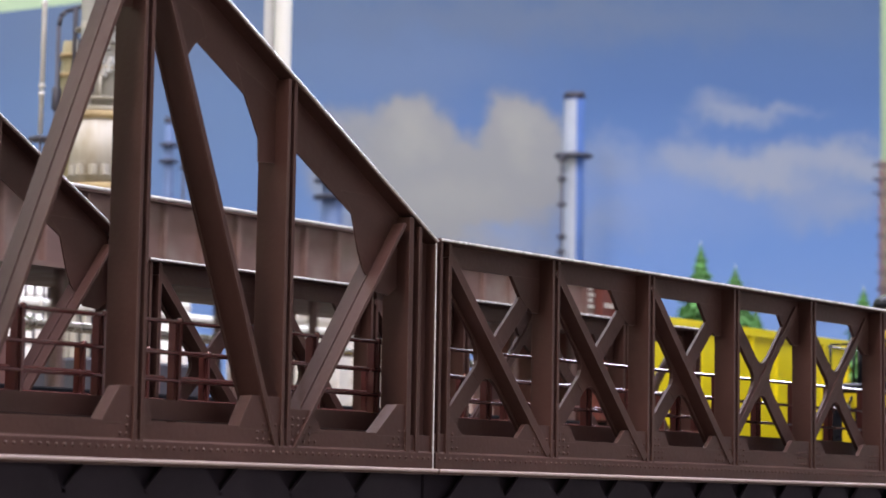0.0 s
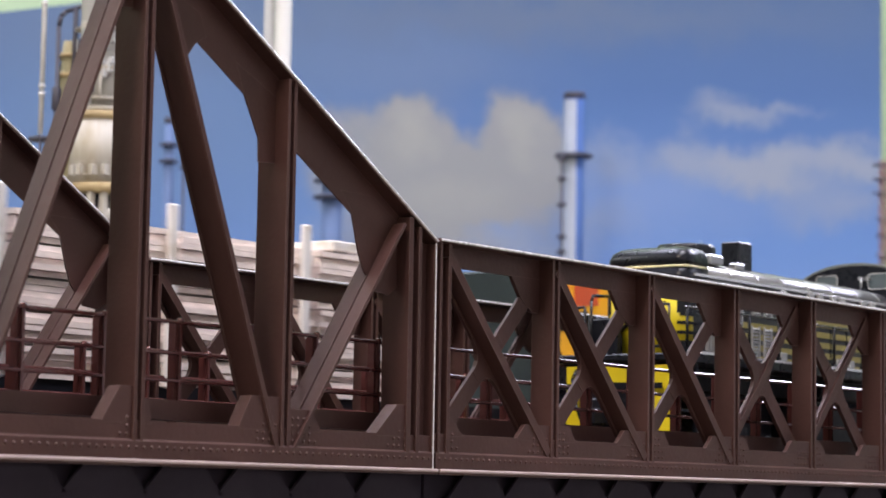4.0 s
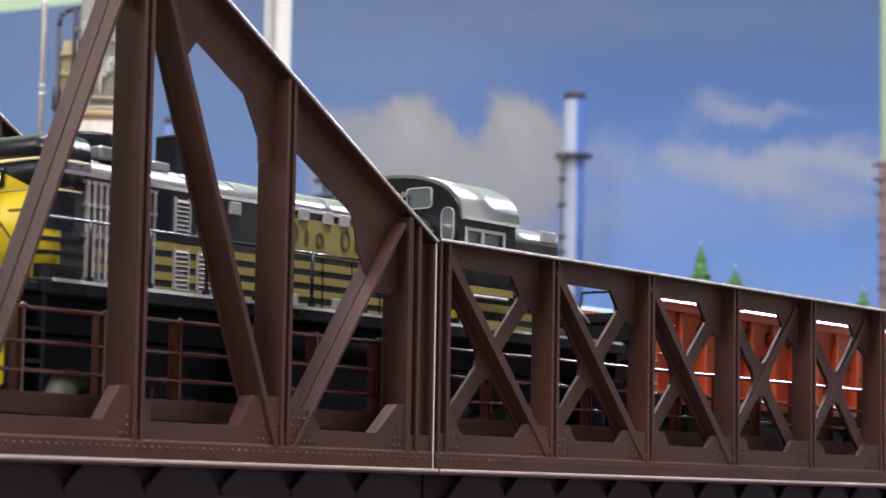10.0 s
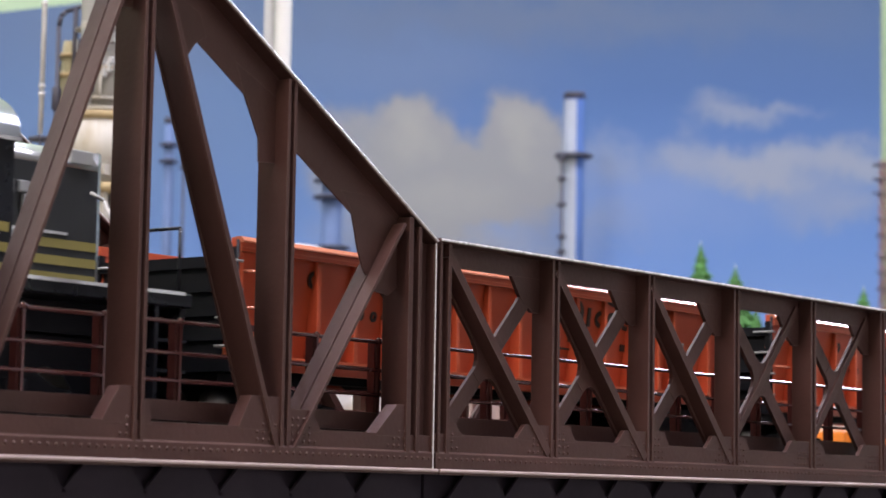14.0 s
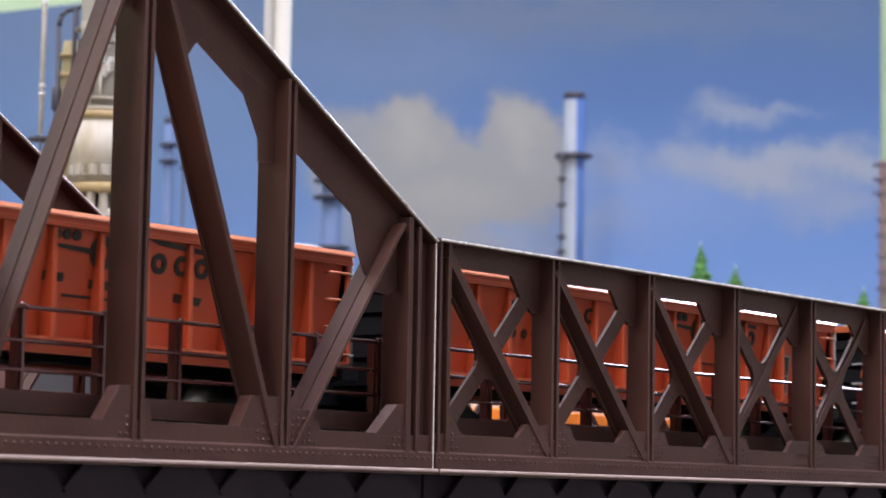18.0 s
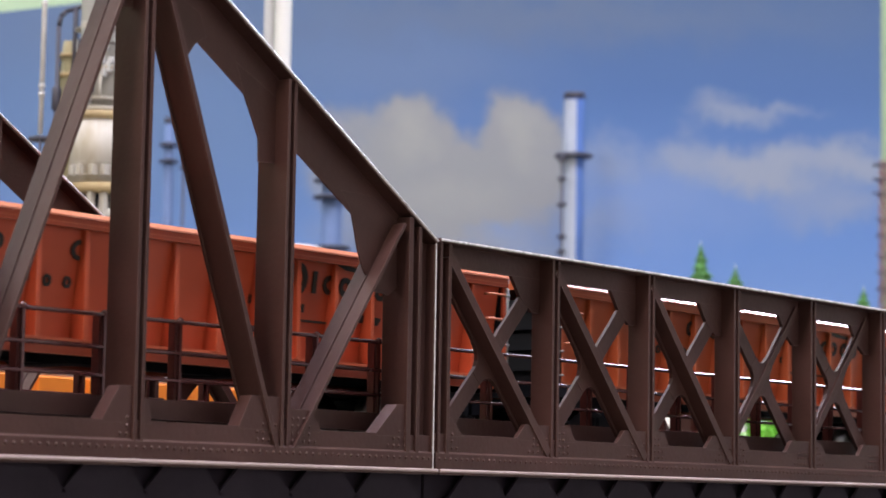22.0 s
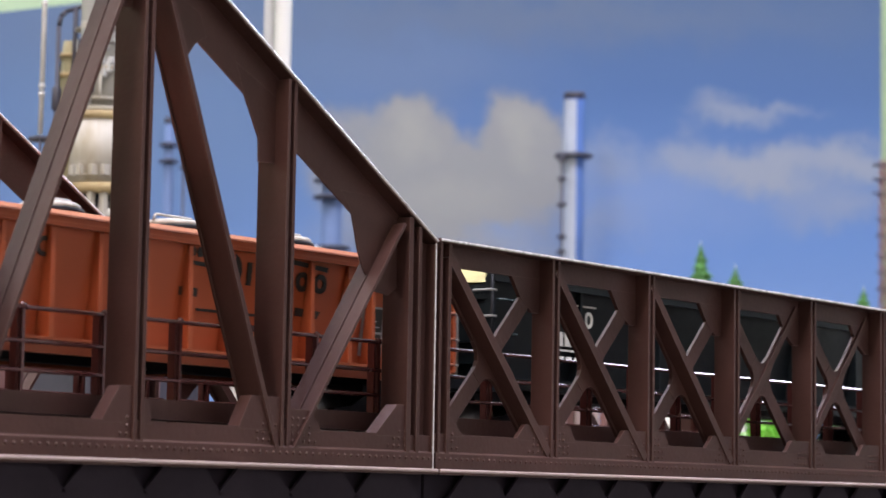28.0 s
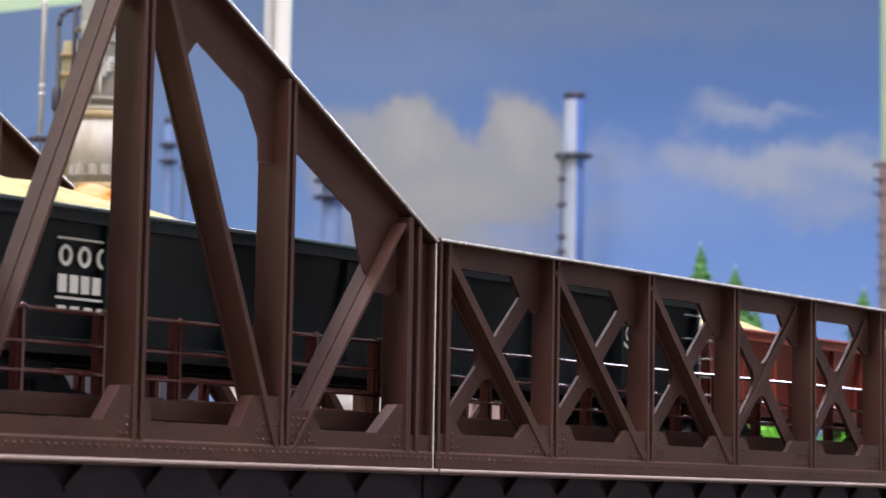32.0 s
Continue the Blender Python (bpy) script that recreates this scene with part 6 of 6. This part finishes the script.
def column_tower():
    t = stand("distillation_tower", "cream refinery column with rust bands and valve boxes", "tower", -102, 700)
    bm = BM()
    lathe(bm, [(6.0, 0), (6.0, 84)], (0, 0, 0), "z", 28)
    part("skirt_core", bm, M["mastdark"], t, "dark core behind the skirt legs")
    # added dark block that keeps the view below the trains dark
    bm = BM()
    cbox(bm, -24, 24, -22, 24, 0, 33, 0.8)
    part("plinth", bm, M["mastdark"], t, "added dark block hiding the foot of the column")
    leg = None
    for k in range(14):
        a = k * math.tau / 14
        at = (8.6 * math.cos(a), 8.6 * math.sin(a), 0)
        if leg is None:
            bm = BM()
            cbox(bm, -1.1, 1.1, -1.1, 1.1, 33, 83, 0.3)
            leg = part("skirt_leg", bm, M["tower"], t, "", at)
        else:
            again("skirt_leg", leg, t, at)
    bm = BM()
    lathe(bm, [(8.8, 74), (9.4, 75), (9.4, 77), (8.8, 78)], (0, 0, 0), "z", 28)
    part("skirt_hoop", bm, M["tower"], t)
    bm = BM()
    lathe(bm, [(9.8, 86), (9.8, 104.6)], (0, 0, 0), "z", 32)
    part("lower_drum", bm, M["tower"], t)
    for z0, z1, r, m, lab in ((82.6, 85.8, 10.4, "tower_rust", "ochre rust band"), (87.6, 88.3, 10.2, "tower", "pale ledge"), (91.4, 92.0, 10.1, "tower", "pale ledge"), (104.4, 107.2, 10.1, "tower_rust", "ochre rust band"), (107.2, 108.4, 9.4, "tower", "pale ledge"), (110.4, 111.2, 9.7, "tower", "pale ledge"), (119.4, 120.6, 9.4, "tower_rust", "ochre rust band"), (132.0, 132.8, 9.0, "tower", "pale ledge")):
        bm = BM()
        lathe(bm, [(r - 1.2, z0), (r, z0 + 0.2), (r, z1 - 0.3), (r - 1.0, z1)], (0, 0, 0), "z", 32)
        part("ring_band", bm, M[m], t, lab)
    bm = BM()
    lathe(bm, [(8.2, 105), (7.8, 120), (7.4, 128), (7.4, 176), (5.5, 181), (1, 184)], (0, 0, 0), "z", 32)
    part("upper_drum", bm, M["stained"], t, "grey stained upper drum")
    random.seed(21)
    for k in range(30):
        a = math.radians(217) + random.uniform(-1.0, 1.3)
        z = random.uniform(108.6, 131)
        w, h = random.uniform(1.2, 3.0), random.uniform(1.4, 3.8)
        r = 8.6
        bm = BM()
        cbox(bm, r * math.cos(a) - w / 2, r * math.cos(a) + w / 2, r * math.sin(a) - w / 2, r * math.sin(a) + w / 2, z, z + h, 0.25)
        part("valve_box", bm, M[random.choice(("frame_white", "frame_white", "vent", "mastdark", "tower", "tower_rust"))], t)
    bm = BM()
    for k in range(9):
        a = math.radians(217) + random.uniform(-1.0, 1.3)
        x, y = 9.4 * math.cos(a), 9.4 * math.sin(a)
        z = random.uniform(108, 122)
        wire(bm, [(x, y, z), (x, y, z + 7), (x * 0.85, y * 0.85, z + 8.5)], 0.35, 6)
    for k in range(6):
        a = math.radians(217) + random.uniform(-0.9, 1.2)
        x, y = 10.0 * math.cos(a), 10.0 * math.sin(a)
        cbox(bm, x - 1.2, x + 1.2, y - 0.9, y + 0.9, 87.6, 90.8, 0.2)
    tagged(part("small_piping", bm, M["tower"], t), kind="stuff")
    t2 = stand("refinery_column", "slim ochre-stained refinery column with pipes", "tower", -113, 706)
    bm = BM()
    lathe(bm, [(3.3, 0), (3.3, 121), (3.0, 124), (2.6, 130)], (0, 0, 0), "z", 22)
    part("shell", bm, M["ochre"], t2)
    for z in (96, 104, 112, 119, 125):
        bm = BM()
        lathe(bm, [(3.9, z), (3.9, z + 1.2)], (0, 0, 0), "z", 22)
        part("ring_band", bm, M["tower_rust"], t2)
    bm = BM()
    ladder(bm, -3.6, 0.5, 80, 128)
    part("ladder", bm, M["ochre"], t2)
    t4 = stand("refinery_vessel", "slim grey-cream pressure vessel with a rounded head", "tower", -107.6, 716)
    bm = BM()
    lathe(bm, [(2.5, 0), (2.5, 138), (2.1, 141), (1.0, 142.6)], (0, 0, 0), "z", 20)
    part("shell", bm, M["stained"], t4)
    bm = BM()
    lathe(bm, [(3.0, 126), (3.0, 127.4)], (0, 0, 0), "z", 20)
    lathe(bm, [(3.0, 137), (3.0, 138)], (0, 0, 0), "z", 20)
    part("ring_band", bm, M["vent"], t4)
    t5 = stand("bent_pipe", "dark overhead pipe bent down beside the columns", "pipe", -116.4, 702)
    bm = BM()
    rx, ry = _right.x, _right.y
    wire(bm, [(0, 0, 0), (0, 0, 134), (0.5 * rx, 0.5 * ry, 137), (2 * rx, 2 * ry, 138.6), (8 * rx, 8 * ry, 140.6)], 0.7, 8)
    wire(bm, [(5 * rx, 5 * ry, 139.6), (5 * rx, 5 * ry, 112)], 0.8, 8)
    part("pipe", bm, M["mastdark"], t5)
    bm = BM()
    lathe(bm, [(0.7, 108), (1.5, 109), (1.5, 115), (0.7, 116)], (0, 0, 0), "z", 12)
    part("valve", bm, M["mastdark"], t5)
    t3 = stand("vent_pipe", "thin pale vent pipe on a dark platform", "pipe", -120.5, 700)
    bm = BM()
    tube(bm, (0, 0, 101), (0, 0, 190), 0.75, 10)
    for z in (112.5, 115, 140):
        lathe(bm, [(1.0, z), (1.0, z + 0.8)], (0, 0, 0), "z", 12)
    part("pipe", bm, M["pipe"], t3)
    bm = BM()
    cbox(bm, -2.6, 2.6, -2.6, 2.6, 98.6, 100.2, 0.4)
    for x in (-1.9, 1.9):
        for y in (-1.9, 1.9):
            tube(bm, (x, y, 0), (x, y, 98.8), 0.4, 6)
    part("platform", bm, M["mastdark"], t3)


column_tower()


def white_stack():
    t = stand("white_chimney", "tall white tapered chimney with a stained side", "chimney", -59.4, 850)
    bm = BM()
    lathe(bm, [(3.6, 0), (3.1, 100), (3.0, 190), (3.0, 215)], (0, 0, 0), "z", 28)
    part("shaft", bm, M["stack"], t)
    t2 = stand("stained_vent_stack", "slim cream vent stack with brown stains", "chimney", -64.6, 856)
    bm = BM()
    lathe(bm, [(2.4, 0), (2.4, 210)], (0, 0, 0), "z", 18)
    part("shaft", bm, M["stained"], t2)


white_stack()


def tanks():
    for u, d, r, h, roof, label in ((-64.7, 950, 21, 81.5, 13, "white storage tank with a steep flat-topped roof"), (-80, 960, 6, 92, 5, "white storage tank with a domed roof"), (-112, 940, 12, 74, 8, "white storage tank with a low cone roof"), (-162, 900, 15, 76, 9, "wide white storage tank")):
        t = stand("storage_tank", label, "tank", u, d, "storage tanks")
        bm = BM()
        lathe(bm, [(r, 0), (r, h)], (0, 0, 0), "z", 36)
        part("shell", bm, M["carwhite"], t)
        bm = BM()
        lathe(bm, [(r * 1.02, h - 0.5), (r * 1.02, h + 0.5), (r * 0.73, h + roof), (0.4, h + roof + 0.5)] if r > 20 else [(r * 1.04, h - 0.5), (r * 1.04, h + 0.5), (r * 0.5, h + roof * 0.55), (0.4, h + roof)], (0, 0, 0), "z", 36)
        part("roof", bm, M["carwhite"], t)
        for z in range(8, int(h), 6):
            bm = BM()
            lathe(bm, [(r + 0.35, z), (r + 0.35, z + 1.2)], (0, 0, 0), "z", 36)
            part("ring", bm, M["carwhite"], t)
    b = stand("process_shed", "white shed with ribbed cladding beside the tanks", "shed", -36, 830)
    b.rotation_euler = (0, 0, math.radians(10))
    bm = BM()
    box(bm, -16, 16, -10, 10, 0, 55)
    part("wall", bm, M["carwhite"], b)
    for k in range(9):
        bm = BM()
        box(bm, -16.4, -16, -10, 10, 30 + k * 2.6, 31.4 + k * 2.6)
        box(bm, -16.4, 16.4, -10.5, -10, 30 + k * 2.6, 31.4 + k * 2.6)
        part("cladding_rib", bm, M["carwhite"], b)
    bm = BM()
    prism(bm, [(-11, 55), (0, 60), (11, 55)], -17, 17, "x")
    part("roof", bm, M["carwhite"], b)


tanks()


def pipe_rack():
    t = thing("pipe_rack", "rack of long white refinery pipes beside the track", "pipes", (0, 190, 0.4))
    for z, y, r, m in ((40.5, 0, 1.6, "pipe"), (36.0, 3, 1.3, "steel")):
        bm = BM()
        tube(bm, (0, y, z), (400, y, z), r, 12)
        for k in range(12):
            lathe(bm, [(r + 0.6, 20 + k * 34), (r + 0.6, 21.5 + k * 34)], (0, y, z), "x", 12)
        part("pipe", bm, M[m], t, "white flanged pipe")
    for k in range(8):
        x = 20 + k * 52
        bm = BM()
        for y in (-6, 7):
            box(bm, x - 1, x + 1, y - 1, y + 1, 0, 46)
        for z in (14.5, 33.5, 38, 43):
            box(bm, x - 0.8, x + 0.8, -6, 7, z, z + 0.9)
        part("trestle", bm, M["mastred"], t)
    # low plant behind the pipes
    for k, (x, y, w, h, m) in enumerate(((260, 240, 50, 46, "carwhite"), (360, 250, 70, 40, "pinkish"), (480, 250, 60, 38, "wrap"))):
        bm = BM()
        cbox(bm, 0, w, 0, 30, 0, h, 0.8)
        for q in range(6):
            box(bm, 4 + q * w / 6.5, 5 + q * w / 6.5, -0.8, 0, 4, h - 3)
        solid("plant_building", bm, M[m], "small pale plant building behind the pipes", "building", (x, y, 0.4), "plant buildings")


pipe_rack()


def far_chimneys():
    d = 1440
    k = d / 4200

    def U(px):
        return (px - 784) * k

    def Z(px, py):
        return -5 + (883 + 0.0168 * (px - 784) - py) * k
    for px0, px1, top, mats, rings, mast in (
            (997, 1033, 160, ("bluelit", "blue"), (275,), 993), (567, 603, 312, ("haze", "bluehaze"), (320, 350, 440), 0), (283, 301, 205, ("bluehaze", "bluehaze"), (255, 285), 323)):
        c = (px0 + px1) / 2
        t = stand("far_chimney", "hazy blue and grey refinery chimney with a platform", "chimney", U(c), d, "far chimneys")
        r = (px1 - px0) / 2 * k
        h = Z(c, top)
        turn = math.radians(YAW)
        bm = BM()
        lathe(bm, [(r * 1.08, 0), (r, h)], (0, 0, 0), "z", 24)
        part("shaft", bm, M[mats[1]], t)
        if mats[0] == "bluelit":
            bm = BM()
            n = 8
            # pale half shell towards the light: the lit side put into the colour
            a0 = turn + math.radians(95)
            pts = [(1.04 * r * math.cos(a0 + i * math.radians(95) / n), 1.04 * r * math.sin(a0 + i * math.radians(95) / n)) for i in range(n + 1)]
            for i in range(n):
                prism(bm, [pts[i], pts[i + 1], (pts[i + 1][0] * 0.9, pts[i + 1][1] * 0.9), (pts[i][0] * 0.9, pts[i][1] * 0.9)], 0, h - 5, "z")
            part("pale_strip", bm, M["bluelit"], t, "pale grey strip painting in the lit side")
        bm = BM()
        lathe(bm, [(r * 1.06, h - 4), (r * 1.06, h)], (0, 0, 0), "z", 24)
        part("cap", bm, M["mastdark"], t)
        for py in rings:
            z = Z(c, py)
            bm = BM()
            lathe(bm, [(r, z - 1), (r * 1.9, z - 0.6), (r * 1.9, z + 1.0), (r, z + 1.2)], (0, 0, 0), "z", 20)
            part("platform", bm, M["mastdark"], t, "dark ring platform")
        if mast:
            tm = stand("far_mast", "thin dark mast with short crossbars", "mast", U(mast), d - 12, "far masts")
            zt = Z(mast, 200 if mast < 900 else 278)
            bm = BM()
            tube(bm, (0, 0, 0), (0, 0, zt), 0.9, 8)
            part("pole", bm, M["mastdark"], tm)
            for py in ((250, 300) if mast < 900 else (285, 320, 366, 423, 450)):
                z = Z(mast, py)
                bm = BM()
                lathe(bm, [(1.0, z - 1.6), (2.9, z - 0.8), (2.9, z + 0.8), (1.0, z + 1.6)], (0, 0, 0), "z", 12)
                part("crossbar", bm, M["mastdark"], tm)
    tm = stand("lattice_mast", "red-brown lattice mast with many crossbars", "mast", U(1557), d - 20, "far masts")
    zt = Z(1561, 290)
    for sx in (-1, 1):
        for sy in (-1, 1):
            bm = BM()
            tube(bm, (sx * 2.2, sy * 2.2, 0), (sx * 1.4, sy * 1.4, zt), 0.5, 6)
            part("leg", bm, M["mastred"], tm)
    bm = BM()
    z = 4
    while z < zt - 8:
        for sx, sy, tx, ty in ((-1, -1, 1, -1), (1, -1, 1, 1), (1, 1, -1, 1), (-1, 1, -1, -1)):
            tube(bm, (sx * 2, sy * 2, z), (tx * 2, ty * 2, z + 8), 0.3, 4)
        z += 8
    part("bracing", bm, M["mastred"], tm)
    for py in (300, 325, 350, 395, 425, 460, 490, 520):
        z = Z(1561, py)
        if z > 10:
            bm = BM()
            o = 6.6 if py in (300, 325, 350) else 4.6
            for a in range(3):
                an = a * math.pi / 3
                tube(bm, (-o * math.cos(an), -o * math.sin(an), z), (o * math.cos(an), o * math.sin(an), z + 0.6), 0.6, 5)
            part("crossbar", bm, M["mastdark"], tm)


far_chimneys()


def fir(u, d, h, w, seed):
    random.seed(seed)
    t = stand("fir_tree", "small green model fir tree with a pale tip", "tree", u, d, "fir trees")
    bm = BM()
    tube(bm, (0, 0, 0), (0, 0, h * 0.97), w * 0.07, 8, 0.2)
    part("trunk", bm, M["trunk"], t)
    bm = BM()
    tiers = 30
    for k in range(tiers):
        f = k / (tiers - 1)
        z = h * (0.12 + 0.86 * f)
        r = w * (1.03 - f) ** 0.9 * random.uniform(0.85, 1.1) + 0.5
        n = max(7, int(20 * (1 - f)) + 6)
        for i in range(n):
            a = i * math.tau / n + random.uniform(-0.2, 0.2)
            rr = r * random.uniform(0.75, 1.05)
            drop = rr * random.uniform(0.25, 0.55)
            ca, sa = math.cos(a), math.sin(a)
            b = vert(bm, 0, 0, z + h * 0.035)
            wd = rr * 0.26
            m1 = vert(bm, ca * rr * 0.55 - sa * wd, sa * rr * 0.55 + ca * wd, z - drop * 0.4)
            m2 = vert(bm, ca * rr * 0.55 + sa * wd, sa * rr * 0.55 - ca * wd, z - drop * 0.4)
            tip = vert(bm, ca * rr, sa * rr, z - drop)
            under = vert(bm, ca * rr * 0.5, sa * rr * 0.5, z - drop * 0.4 - h * 0.02)
            quad(bm, [b, m1, tip, m2])
            quad(bm, [b, m2, under])
            quad(bm, [b, under, m1])
            quad(bm, [m1, under, tip])
            quad(bm, [m2, tip, under])
    part("crown", bm, M["leaf"], t)
    bm = BM()
    tube(bm, (0, 0, h * 0.93), (0, 0, h * 1.02), 0.9, 6, 0.2)
    part("tip", bm, M["leaf_tip"], t)


for u, d, h, w, sd in ((125.5, 1150, 119.5, 38, 1), (142.5, 1150, 108.5, 50, 2), (205, 1150, 99, 38, 3), (150, 1130, 88, 26, 4)):
    fir(u, d, h, w, sd)


def bushes():
    random.seed(11)
    for u, d, w, h in ((116, 860, 12, 29), (150, 860, 10, 22), (123, 880, 8, 24)):
        t = stand("bush", "bright green leafy model bush", "bush", u, d, "bushes")
        bm = BM()
        for k in range(420):
            a, f = random.uniform(0, math.tau), random.random() ** 0.5
            z = random.uniform(0.1, 1) * h
            r = w * f * (1.15 - 0.6 * z / h)
            c = Vector((r * math.cos(a), r * math.sin(a), z))
            n = Vector((random.gauss(0, 1), random.gauss(0, 1), random.gauss(0, 1))).normalized()
            p, q = n.orthogonal().normalized() * 1.3, n.cross(n.orthogonal()).normalized() * 0.8
            quad(bm, [vert(bm, *(c + p)), vert(bm, *(c + q)), vert(bm, *(c - p)), vert(bm, *(c - q))])
        part("leaves", bm, M["bush"], t)
        bm = BM()
        tube(bm, (0, 0, 0), (0, 0, h * 0.6), 1.0, 6, 0.4)
        part("stem", bm, M["trunk"], t)


bushes()


def motions():
    for car, s in FRONT:
        walk(car, [(t, pose((s - way) * MM, YC * MM, 3.5 * MM)) for t, way in RUN])
    for car, s in BACK:
        walk(car, [(t, pose((s + way) * MM, YB * MM, 3.5 * MM)) for t, way in BACK_RUN])
    for car, s in YARD:
        walk(car, [(t, pose((s - V_YARD * t) * MM, 152.0 * MM, 3.5 * MM)) for t in (0.0, 8.0, 16.0, 24.0, 32.0)])


# how far the front train has come, by time
RUN = [(0.0, 0.0), (3.0, 94.3), (6.0, 188.5), (9.0, 281.0), (13.0, 406.9), (18.0, 568.8), (25.0, 795.5), (32.0, 1022.3)]
BACK_RUN = [(t, 106.0 * t) for t in (0.0, 8.0, 16.0, 24.0, 32.0)]
V_YARD = 48.0
motions()
